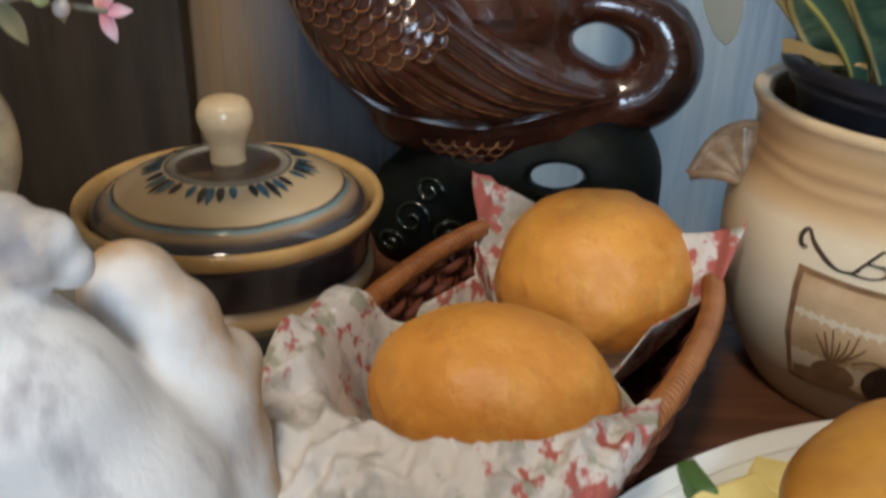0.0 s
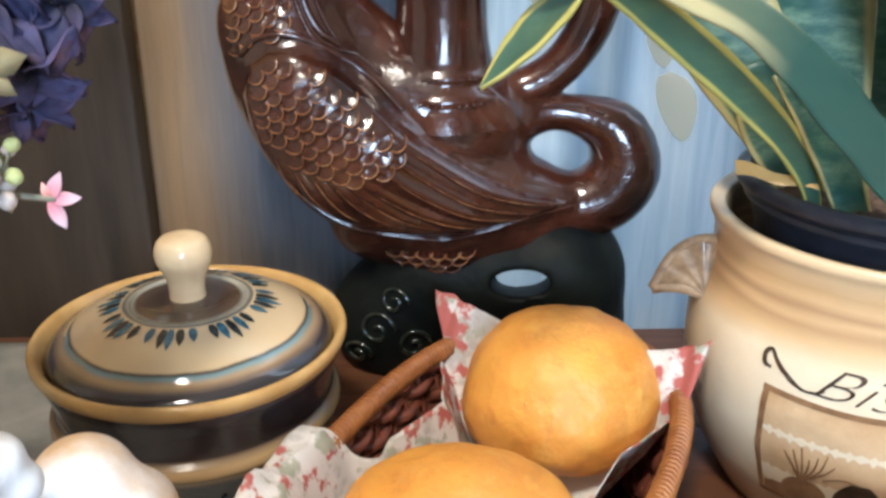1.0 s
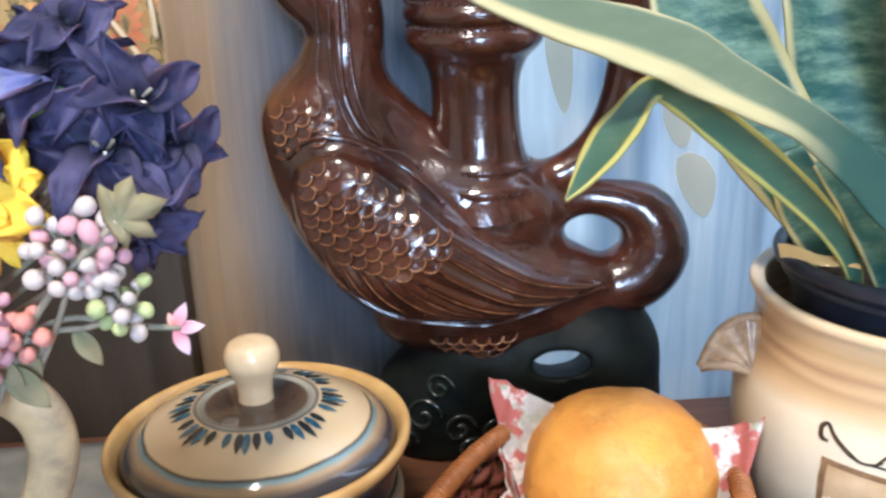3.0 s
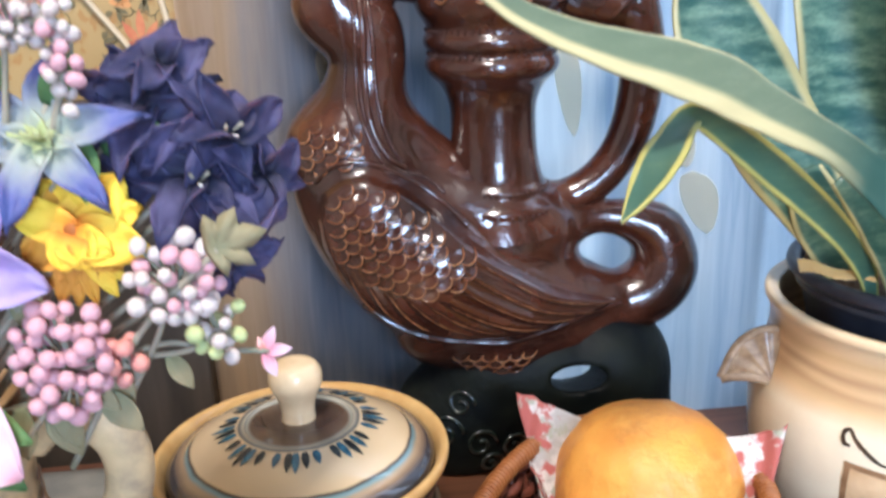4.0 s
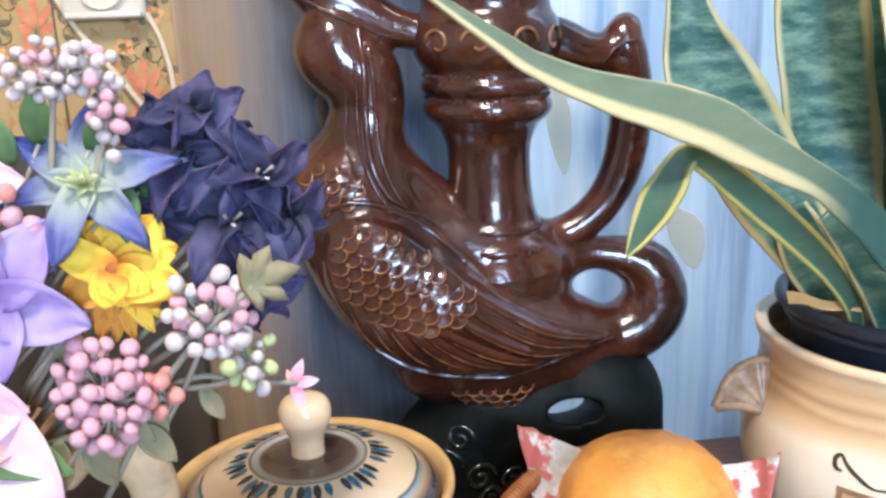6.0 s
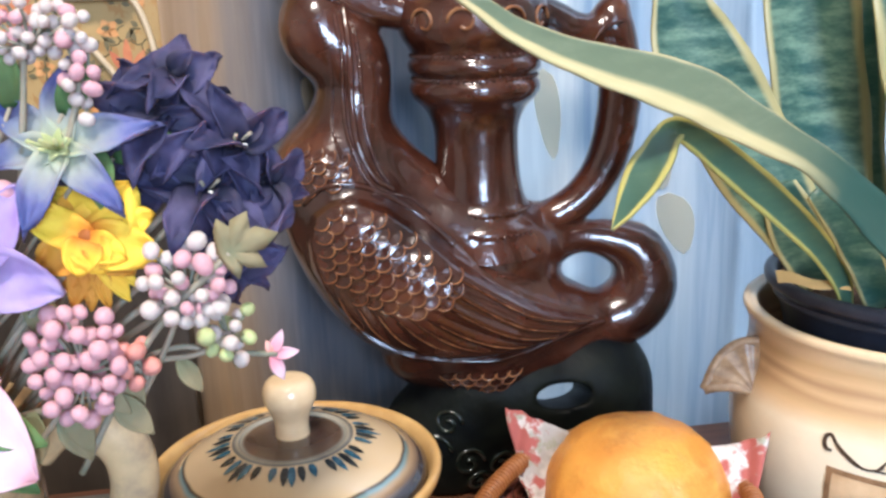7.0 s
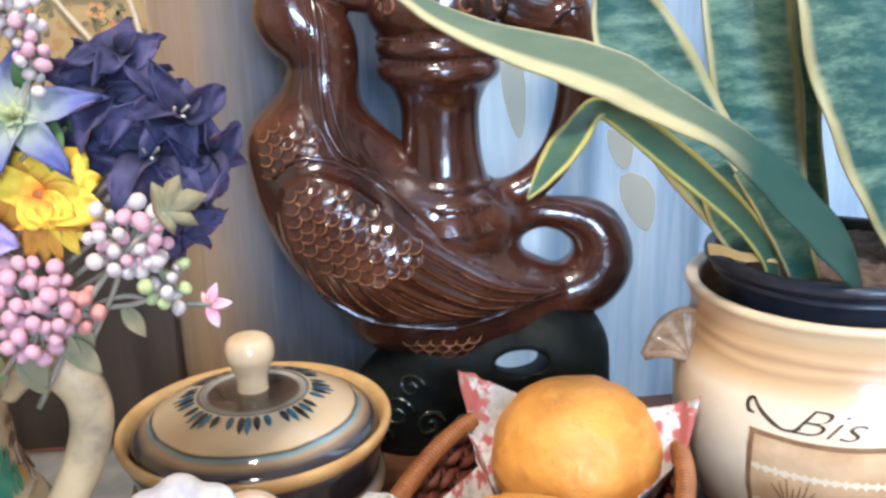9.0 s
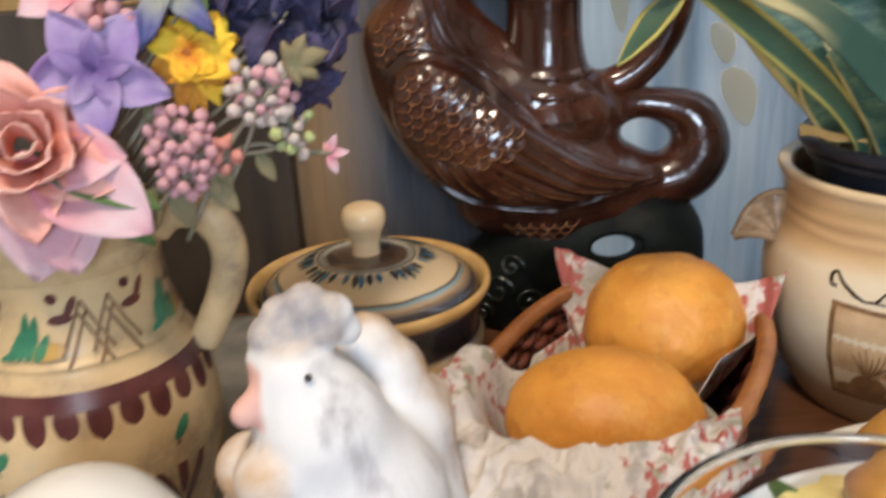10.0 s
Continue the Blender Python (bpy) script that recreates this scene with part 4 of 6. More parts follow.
def crock_r(z):
    return float(np.interp(z, [0.001, 0.008, 0.030, 0.058, 0.085, 0.108, 0.122, 0.131], [0.071, 0.076, 0.088, 0.0965, 0.1, 0.099, 0.095, 0.092]))


def on_crock(s, z, lift=0.0006):
    """A place on the crock's outside: s metres along the girth from the side that faces the room."""
    r = crock_r(z) + lift
    a = math.radians(-128) + s / 0.1
    return (r * math.cos(a), r * math.sin(a), z)


def girdle(points, width, lift=0.0006):
    c = spline(points, 10)
    t = np.gradient(c, axis=0)
    t /= np.linalg.norm(t, axis=1)[:, None] + 1e-9
    w = np.broadcast_to(np.array(width, float), (len(c),)) / 2
    v, f = [], []
    for (s, z), (ds, dz), h in zip(c, t, w):
        v += [on_crock(s - dz * h, z + ds * h, lift), on_crock(s + dz * h, z - ds * h, lift)]
    for i in range(len(c) - 1):
        f.append((2 * i, 2 * i + 1, 2 * i + 3, 2 * i + 2))
    return v, f


def ear(turn):
    """A fan-shaped lug on the shoulder: ribs spread up and outwards from a low root."""
    e = Heap()
    root, m = Vector((-0.0955, 0.004, 0.1150)), Matrix.Rotation(turn, 3, "Z")

    def fan(u, v, side):
        a = math.radians(18 + 88 * u)
        ln = 0.036 * (1 - 0.10 * math.cos(u * 2 * math.pi)) * v
        out, up = math.cos(a) * ln, math.sin(a) * ln
        lump = (0.0042 * (1 - 0.5 * v) + 0.0011 * math.cos(u * 2 * math.pi * 5) * v) * side
        bow = 0.010 * v * v
        p = root + Vector((-out * 0.92 + 0.25 * up, 0.35 * out + 0.20 * up + lump - bow * 0.2, up * 0.86 - bow * math.cos(a)))
        return m @ p

    for side in (1, -1):
        e.add(grid_data(lambda u, v: fan(u, v, side), 40, 10))
    e.add(tube_data([fan(i / 40, 1, 0) for i in range(41)], 0.0030, 8))
    for t in (0, 1):
        e.add(tube_data([fan(t, j / 8, 0) for j in range(9)], 0.0036, 8))
    return e


ear(0).make("ear", ear_mat, crock, "fan-shaped brown lug")
ear(math.pi).make("ear", ear_mat, crock, "fan-shaped brown lug")
bm = bmesh.new()
lathe(bm, [(0.0, 0.110), (0.060, 0.110), (0.070, 0.150), (0.0755, 0.172), (0.0795, 0.1755), (0.0830, 0.1790), (0.0825, 0.1835), (0.0790, 0.1850), (0.0755, 0.1825), (0.0740, 0.176), (0.072, 0.168), (0.0, 0.166)], 96, 4)
flowerpot = part("inner_pot", bm, plastic_pot, crock, "dark plastic flowerpot set inside")
rnd = random.Random(3)
bm = bmesh.new()
bmesh.ops.create_grid(bm, x_segments=46, y_segments=46, size=0.074)
for v in bm.verts:
    if v.co.length > 0.0735:
        v.co *= 0.0735 / v.co.length
    v.co.z = 0.1765 + 0.004 * noise.noise(v.co * 60) + 0.003 * noise.noise(v.co * 170)
part("soil", bm, soil, crock, "crumbly dark potting soil")
# painted panel, its border and the script over it
part_data("painted_panel", *grid_data(lambda u, v: on_crock(-0.028 + 0.085 * u, 0.030 + 0.064 * v, 0.0005), 24, 16), picture_mat, crock, "tan painted panel")
border = Heap()
for pts in ([(-0.028, 0.028), (-0.029, 0.060), (-0.027, 0.096)], [(-0.029, 0.095), (0.015, 0.094), (0.058, 0.0965)], [(0.057, 0.096), (0.058, 0.06), (0.057, 0.028)], [(-0.028, 0.029), (0.015, 0.030), (0.057, 0.029)]):
    border.add(girdle(pts, 0.0032, 0.0009))
border.make("painted_border", brown_line, crock, "brown painted border")
for k in range(7):
    part_data("painted_sprout", *girdle([(-0.006 + 0.0006 * k, 0.048), (-0.010 + 0.0028 * k, 0.057), (-0.014 + 0.0042 * k, 0.063 + 0.0028 * (k % 3))], np.linspace(0.0014, 0.0006, 21), 0.0010), brown_line, crock)
part_data("painted_bowl", *grid_data(lambda u, v: on_crock(-0.003 + (u - 0.5) * 0.024 * math.sin(math.pi * (0.25 + 0.6 * v)), 0.034 + 0.014 * v, 0.0010), 8, 8), brown_line, crock, "brown painted bowl")
part_data("painted_twig", *girdle([(0.006, 0.052), (0.016, 0.056), (0.030, 0.053)], 0.0009, 0.0010), brown_line, crock)
part_data("painted_jar", *grid_data(lambda u, v: on_crock(0.024 + (u - 0.5) * 0.024 * math.sin(math.pi * (0.18 + 0.70 * v)), 0.031 + 0.024 * v, 0.0011), 8, 8), ink, crock, "dark painted jar")
part_data("painted_shade", *grid_data(lambda u, v: on_crock(-0.026 + 0.080 * u, 0.0305 + (0.006 + 0.003 * math.sin(9 * u)) * v, 0.0008), 20, 3), brown_line, crock, "brown painted ground")
script = Heap()
script.add(girdle([(-0.010, 0.100), (-0.017, 0.103), (-0.0245, 0.110), (-0.0285, 0.1145), (-0.0315, 0.112), (-0.0305, 0.107), (-0.027, 0.106)], [0.0010] * 15 + [0.0018] * 20 + [0.0024] * 20 + [0.0016] * 6, 0.0010))
script.add(girdle([(-0.027, 0.1125), (-0.022, 0.1085), (-0.016, 0.104), (-0.010, 0.1005), (-0.004, 0.1010), (0.0, 0.1035)], 0.0013, 0.0010))
script.make("painted_flourish", ink, crock, "dark painted flourish")
font_data = bpy.data.curves.new("word", "FONT")
font_data.body, font_data.size, font_data.shear = "Bis", 0.032, 0.55
font_data.offset = -0.0007
word_ob = bpy.data.objects.new("word", font_data)
scene.collection.objects.link(word_ob)
bpy.context.view_layer.update()
me = bpy.data.meshes.new_from_object(word_ob.evaluated_get(bpy.context.evaluated_depsgraph_get()))
bpy.data.objects.remove(word_ob)
for v in me.vertices:
    v.co = on_crock(-0.0085 + v.co.x * 1.05, 0.0995 + v.co.y * 0.74, 0.0011)
link_mesh("painted_word", me, ink, crock, "dark slanted painted lettering")


def blade(name, centre, widths, normal, material, parent, cup=0.18, label="", twist=0.0):
    """A long leaf along centre points; widths are half-widths; normal is the way its face looks."""
    rows = spline([(*c, w, *n) for c, w, n in zip(centre, widths, normal)], 9)
    c, w, nor = rows[:, :3], np.maximum(rows[:, 3], 0.0002), rows[:, 4:]
    t = np.gradient(c, axis=0)
    t /= np.linalg.norm(t, axis=1)[:, None]
    side = np.cross(t, nor)
    side /= np.linalg.norm(side, axis=1)[:, None]
    nor = np.cross(side, t)
    verts, faces, uvs = [], [], []
    N = 10
    for i in range(len(c)):
        for k in range(N + 1):
            a = 2 * k / N - 1
            wav = 0.05 * w[i] * math.sin(i * 0.7 + k)
            verts.append(c[i] + side[i] * (a * w[i]) + nor[i] * (cup * w[i] * (a * a - 0.5) + wav * abs(a)))
            uvs.append((k / N, i / len(c)))
    for i in range(len(c) - 1):
        for k in range(N):
            faces.append((i * (N + 1) + k, i * (N + 1) + k + 1, (i + 1) * (N + 1) + k + 1, (i + 1) * (N + 1) + k))
    ob = part_data(name, verts, faces, material, parent, label)
    layer = ob.data.uv_layers.new(name="UVMap")
    for loop in ob.data.loops:
        layer.data[loop.index].uv = uvs[loop.vertex_index]
    return thick(ob, 0.0016)


plant = thing("snake_plant", (0, 0, 0), "snake plant with yellow-edged banded green leaves in the crock", "plant")
F = (-0.15, -0.95, 0.25)
# upright blades
for centre, widths, nor, cup in (
    ([(0.218, 0.415, 0.170), (0.190, 0.425, 0.215), (0.160, 0.430, 0.262), (0.128, 0.430, 0.315), (0.115, 0.430, 0.350), (0.106, 0.430, 0.402)], [0.010, 0.020, 0.027, 0.026, 0.0145, 0.001], (F,) * 6, 0.3),
    ([(0.235, 0.440, 0.170), (0.222, 0.440, 0.230), (0.206, 0.440, 0.300), (0.194, 0.440, 0.380), (0.186, 0.440, 0.50)], [0.012, 0.024, 0.028, 0.024, 0.001], (F,) * 5, 0.35),
    ([(0.268, 0.450, 0.170), (0.252, 0.460, 0.240), (0.246, 0.465, 0.300), (0.244, 0.465, 0.350), (0.236, 0.465, 0.44)], [0.010, 0.016, 0.018, 0.012, 0.001], (F,) * 5, 0.35),
    ([(0.300, 0.385, 0.172), (0.290, 0.385, 0.220), (0.272, 0.388, 0.270), (0.250, 0.390, 0.330), (0.232, 0.390, 0.400), (0.222, 0.390, 0.48)], [0.012, 0.032, 0.040, 0.042, 0.032, 0.001], (F,) * 6, 0.25),
    ([(0.315, 0.43, 0.170), (0.330, 0.45, 0.260), (0.340, 0.46, 0.360), (0.345, 0.46, 0.500)], [0.012, 0.028, 0.03, 0.001], (F,) * 4, 0.35),
    ([(0.212, 0.415, 0.170), (0.200, 0.418, 0.192), (0.188, 0.420, 0.215), (0.178, 0.424, 0.240)], [0.010, 0.014, 0.016, 0.010], ((-0.3, -0.9, 0.3),) * 4, 0.3),
):
    blade("leaf", centre, widths, nor, blade_mat, plant, cup)
# the two that bend down toward the room and the cut stump
blade("arching_leaf", [(0.252, 0.366, 0.166), (0.224, 0.345, 0.198), (0.196, 0.336, 0.226), (0.170, 0.331, 0.251), (0.140, 0.326, 0.275), (0.108, 0.320, 0.2925), (0.078, 0.314, 0.3085), (0.050, 0.308, 0.3185), (0.022, 0.302, 0.3275), (-0.004, 0.296, 0.3385), (-0.022, 0.292, 0.3500), (-0.060, 0.282, 0.376)],
      [0.006, 0.0135, 0.0135, 0.0115, 0.0095, 0.0112, 0.0136, 0.0118, 0.0085, 0.0058, 0.0042, 0.001], [(-0.35, -0.60, 0.75)] * 3 + [(-0.30, -0.70, 0.62)] * 2 + [(-0.22, -0.80, 0.55)] * 7, arch_mat, plant, 0.12, "pale arching leaf with a broad cream edge")
blade("arching_leaf", [(0.206, 0.388, 0.170), (0.197, 0.383, 0.192), (0.180, 0.378, 0.214), (0.154, 0.371, 0.238), (0.124, 0.361, 0.262), (0.098, 0.350, 0.281), (0.080, 0.341, 0.2905), (0.068, 0.328, 0.2875), (0.054, 0.311, 0.278), (0.041, 0.297, 0.2675), (0.030, 0.287, 0.2590)],
      [0.003, 0.0055, 0.0070, 0.0085, 0.0088, 0.0072, 0.0055, 0.0082, 0.0098, 0.0060, 0.0004], [(-0.1, -1.0, 0.05)] * 6 + [(-0.40, -0.90, 0.10)] + [(-0.66, -0.74, 0.14)] * 4, bend_mat, plant, 0.15, "leaf bent over sharply with a yellow tip")
blade("leaf", [(0.222, 0.378, 0.170), (0.208, 0.376, 0.200), (0.196, 0.378, 0.222), (0.176, 0.382, 0.246)], [0.008, 0.010, 0.011, 0.006], [(-0.3, -0.8, 0.45)] * 4, blade_mat, plant, 0.2)
part_data("leaf_stump", *grid_data(lambda u, v: (0.166 + 0.036 * v, 0.398 - 0.016 * v + 0.004 * (u - 0.5), 0.1935 - 0.005 * v + 0.0065 * (u - 0.5) * (1 - 0.5 * v) + 0.001 * math.sin(9 * v)), 4, 10), yellow_rim, plant, "dry yellow leaf stump")

# ---- bread basket ----
BC, BN, BD = np.array((0.0465, 0.334)), np.array((0.88, -0.475)), np.array((0.475, 0.88))
BA, BB, BH, BE = 0.138, 0.0825, 0.075, 2.5


def basket_ring(a, shrink=0.0):
    """Across and along the basket at the turn a, drawn in by shrink metres."""
    c, s = math.cos(a), math.sin(a)
    r = (abs(c) ** BE + abs(s) ** BE) ** (-1 / BE)
    return (BB - shrink) * r * c, (BA - shrink) * r * s


def basket_xy(u, v):
    p = BC + BN * u + BD * v
    return float(p[0]), float(p[1])


basket = thing("bread_basket", (0, 0, 0), "oval wicker bread basket lined with a printed napkin", "basket")
ROWS_N, STAKES = 9, 56
for i in range(ROWS_N):
    h = 0.006 + (BH - 0.014) * i / (ROWS_N - 1)
    shrink = 0.026 * (1 - h / BH) ** 1.3 + 0.004
    pts = []
    for k in range(STAKES * 4):
        a = 2 * math.pi * k / (STAKES * 4)
        w = 0.0022 * math.sin(STAKES / 2 * a * 1.0 + math.pi * (i % 2))
        u, v = basket_ring(a, shrink - w)
        pts.append((*basket_xy(u, v), h + 0.0006 * math.sin(7 * a + i)))
    part_data("weaver", *tube_data(pts, 0.0036, 6, 1.0, True), wicker_dark, basket)
for k in range(STAKES):
    a = 2 * math.pi * (k + 0.5) / STAKES
    p = []
    for j in range(6):
        h = 0.003 + (BH - 0.004) * j / 5
        p.append((*basket_xy(*basket_ring(a, 0.026 * (1 - h / BH) ** 1.3 + 0.004)), h))
    part_data("stake", *tube_data(p, 0.0022, 6), wicker_dark, basket)
base = Heap()
base.add(grid_data(lambda u, v: (*basket_xy(*[q * v for q in basket_ring(2 * math.pi * u, 0.03)]), 0.003 + 0.001 * math.sin(60 * v)), 64, 12))
thick(base.make("base", wicker_dark, basket), 0.004)
# wound rim: a core and the strip wrapped round it
core = [(*basket_xy(*basket_ring(2 * math.pi * k / 240, 0.0055)), BH - 0.002) for k in range(240)]
part_data("rim", *tube_data(core, 0.0053, 10, 1.0, True), wicker, basket, "honey-coloured wound rim")
for k in range(240):
    c0 = np.array(core[k])
    d = np.array(core[(k + 1) % 240]) - c0
    n = np.cross(d, (0, 0, 1))
    n /= np.linalg.norm(n)
    ring = [c0 + d * (q / 10.0) * 0.8 + 0.0053 * (n * math.cos(2 * math.pi * q / 10) + np.array((0, 0, 1)) * math.sin(2 * math.pi * q / 10)) for q in range(11)]
    part_data("rim_wrap", *tube_data(ring, 0.0011, 5, 0.7), wicker, basket)


def napkin_half(v, right):
    """Half-width of the napkin: wide at its raised back corners, drawn in beside the buns, wide again in front."""
    return float(np.interp(v, [-0.20, -0.15, -0.070, -0.046, -0.02, 0.03, 0.070, 0.094], [0.080, 0.098, 0.104, 0.100, 0.056, 0.046, 0.066, 0.080] if not right else [0.058, 0.074, 0.083, 0.078, 0.050, 0.052, 0.068, 0.076]))


def crease(x, y, z):
    return 1 - min(1.0, abs(noise.noise((x, y, z))) * 3.2)


def napkin(p, q):
    t = (p - 0.5) * 2
    v = 0.094 - 0.294 * q
    u = t * napkin_half(v, t > 0)
    floor_z = 0.012
    fore = min(1.0, max(0.0, (-v - (0.026 if t > 0 else 0.026 - 0.014 * min(1.0, -2 * t))) / 0.030))
    fore = fore * fore * (3 - 2 * fore)
    side = floor_z + 0.058 * max(0.0, (abs(t) - 0.45) / 0.55) ** 1.4
    rho = ((abs(u) / BB) ** BE + (abs(v) / BA) ** BE) ** (1 / BE)
    over = float(np.interp(rho, [0.58, 0.68, 0.80, 0.88, 0.93], [0.012, 0.029, 0.058, 0.080, 0.0865])) - 0.055 * max(0.0, (rho - 1.06) / 0.30) ** 1.2
    side = side * (1 - fore) + over * fore
    back = floor_z + (0.076 + 0.016 * abs(t) ** 3) * max(0.0, (v - 0.034) / 0.060) ** 1.3
    loose = min(1.0, max(0.0, (q - 0.42) * 4))
    n = noise.noise((u * 26, v * 26, 0.3)) * 0.006
    c = crease(u * 46, v * 20, 1.7) * 0.0060 * loose + crease(u * 24 + v * 40, v * 24 - u * 40, 6.2) * 0.0045 * loose + crease(u * 90, v * 90, 4.1) * 0.0018 * (0.3 + loose)
    z = max(0.008, max(side, back) + n * (0.4 + loose) + c - 0.002 * loose)
    pleat = 0.0035 * math.sin(u * 420) * max(0.0, abs(t) - 0.72) * 3.5 * max(0.0, 1 - q * 2.6)
    return (*basket_xy(u + 0.35 * n, v + pleat + 0.5 * n - 0.5 * c * loose), z)


napkin_ob = part_data("napkin", *grid_data(napkin, 130, 190), napkin_mat, None)
layer = napkin_ob.data.uv_layers.new(name="UVMap")
for loop in napkin_ob.data.loops:
    k = loop.vertex_index
    layer.data[loop.index].uv = ((k % 131) / 130, (k // 131) / 190)
thick(napkin_ob, 0.0007)
tagged(napkin_ob, "crumpled paper napkin printed with red and green flowers", "napkin")


def bun(name, c, r, turn, seed, label):
    bm = bmesh.new()
    bmesh.ops.create_icosphere(bm, subdivisions=5, radius=1)
    for v in bm.verts:
        d = v.co.normalized()
        s = 1 + 0.05 * noise.noise(d * 1.3 + Vector((seed, 0, 0))) + 0.022 * noise.noise(d * 3.4 + Vector((0, seed, 0))) + 0.012 * noise.noise(d * 8 + Vector((seed, 0, 5)))
        crease = abs(noise.noise(d * 2.2 + Vector((seed, seed, 3))))
        s -= 0.035 * max(0.0, 1 - crease / 0.07) * max(0.0, noise.noise(d * 1.7 + Vector((0, 0, seed))) + 0.15)
        z = d.z if d.z > -0.3 else -0.3 + (d.z + 0.3) * 0.6
        v.co = Vector((d.x * r[0], d.y * r[1], z * r[2])) * s
    ob = part(name, bm, bread, None)
    ob.matrix_basis = pose(*c, 0, 0, turn)
    return tagged(ob, label, "bun", "buns in the basket")


bun("bread_bun", (0.087, 0.402, 0.062), (0.055, 0.054, 0.049), 20, 2.0, "round golden bread bun resting on the napkin")
bun("bread_bun", (0.026, 0.285, 0.062), (0.056, 0.044, 0.040), -12, 7.0, "oval golden bread bun with creased crust on the napkin")

# ---- ceramic hen ----
HX, HY = -0.097, 0.176


def hen_shape(X, Y, Z):
    def ball(c, r):
        return np.sqrt((X - HX - c[0]) ** 2 + (Y - HY - c[1]) ** 2 + (Z - c[2]) ** 2) - r

    body = chain(X, Y, Z, [(HX + 0.002, HY, 0.012, 0.046), (HX + 0.002, HY, 0.050, 0.044), (HX - 0.004, HY - 0.006, 0.100, 0.036), (HX - 0.016, HY - 0.012, 0.140, 0.026), (HX - 0.024, HY - 0.012, 0.165, 0.0180)], 0.010)
    tail = chain(X, Y, Z, [(HX + 0.014, HY + 0.022, 0.06, 0.034), (HX + 0.018, HY + 0.028, 0.115, 0.019), (HX + 0.010, HY + 0.028, 0.145, 0.015)], 0.008)
    d = smin(body, tail, 0.008)
    for c in ((0.000, 0.029, 0.154, 0.0165), (0.014, 0.033, 0.142, 0.0125), (0.025, 0.040, 0.120, 0.0130), (0.024, 0.038, 0.090, 0.0155), (0.026, 0.030, 0.060, 0.018),
              (-0.034, -0.030, 0.128, 0.0155), (-0.046, -0.012, 0.122, 0.0155), (-0.043, -0.028, 0.100, 0.0155), (-0.050, -0.010, 0.094, 0.016), (-0.020, -0.036, 0.108, 0.015), (-0.046, 0.006, 0.060, 0.018), (-0.032, -0.036, 0.070, 0.018)):
        d = smin(d, ball(c, c[3]), 0.0035)
    for c in ((-0.032, -0.010, 0.181, 0.0092), (-0.027, -0.008, 0.189, 0.0085), (-0.017, -0.008, 0.193, 0.0092), (-0.007, -0.006, 0.188, 0.0085), (-0.003, -0.004, 0.180, 0.0070), (-0.036, -0.011, 0.172, 0.0068), (-0.022, -0.009, 0.184, 0.0090), (-0.012, -0.009, 0.183, 0.0090)):
        d = smin(d, ball(c, c[3]), 0.0025)
    beak = chain(X, Y, Z, [(HX - 0.031, HY - 0.020, 0.163, 0.0078), (HX - 0.042, HY - 0.026, 0.156, 0.0060)], 0.003)
    return np.maximum(smin(d, beak, 0.0025), 0.003 - Z)


hen_heap = Heap().add(skin(hen_shape, (-0.18, 0.09, -0.002), (-0.01, 0.27, 0.210), 0.0019))
hen_skin_faces = len(hen_heap.f)
hen_heap.add(ball_data((HX - 0.0155, HY - 0.0285, 0.1715), 0.0016, 10, 7))
hen = hen_heap.make("hen_figurine", hen_mat, None)
hen.data.materials.append(eye_mat.m)
for poly in hen.data.polygons:
    poly.material_index = int(poly.index >= hen_skin_faces)
tagged(hen, "white and tan painted ceramic hen figurine on the table", "figurine")

# ---- painted jug with flowers ----
JUG = (-0.250, 0.270, 0)
jug = thing("painted_jug", JUG, "cream glazed jug painted with maroon and green folk ornament", "jug")
JP = [(0.0, 0.003), (0.040, 0.003), (0.044, 0.001), (0.046, 0.010), (0.056, 0.040), (0.0630, 0.070), (0.0648, 0.092), (0.0630, 0.112), (0.0580, 0.130), (0.0520, 0.1400), (0.0518, 0.1440), (0.0485, 0.1475), (0.0462, 0.158), (0.0455, 0.174), (0.0475, 0.192), (0.0515, 0.202), (0.0505, 0.206), (0.0470, 0.202), (0.0440, 0.180), (0.0, 0.165)]
bm = bmesh.new()
lathe(bm, JP, 96, 4)
part("body", bm, jug_mat, jug)


def jug_at(a, z, lift=0.0007):
    r = float(np.interp(z, [0.01, 0.04, 0.072, 0.1, 0.124, 0.136, 0.144, 0.158, 0.176, 0.194], [0.046, 0.056, 0.0633, 0.0644, 0.0602, 0.0545, 0.0518, 0.0462, 0.0456, 0.048])) + lift
    return (r * math.cos(a), r * math.sin(a), z)


grip = spline([(0.044, 0.194), (0.054, 0.2015), (0.068, 0.2000), (0.0785, 0.188), (0.0805, 0.172), (0.0755, 0.155), (0.0680, 0.140), (0.0600, 0.126)], 8)
ga = math.radians(6)
part_data("handle", *tube_data([(r * math.cos(ga), r * math.sin(ga), z) for r, z in grip], np.linspace(0.0082, 0.0062, len(grip)), 14, 1.35), jug_mat, jug, "looped strap handle")


def jug_patch(name, a0, z0, w, h, material, label, tilt=0.0, point=0.0):
    """A brush dab on the jug: w radians half-wide, h metres half-high."""
    def fn(u, v):
        t = (v - 0.5) * 2
        s = (u - 0.5) * 2 * math.sqrt(max(0, 1 - t * t)) * (1 - point * (v - 0.5))
        return jug_at(a0 + w * s + tilt * t, z0 + h * t)
    part_data(name, *grid_data(fn, 6, 8), material, jug, label)


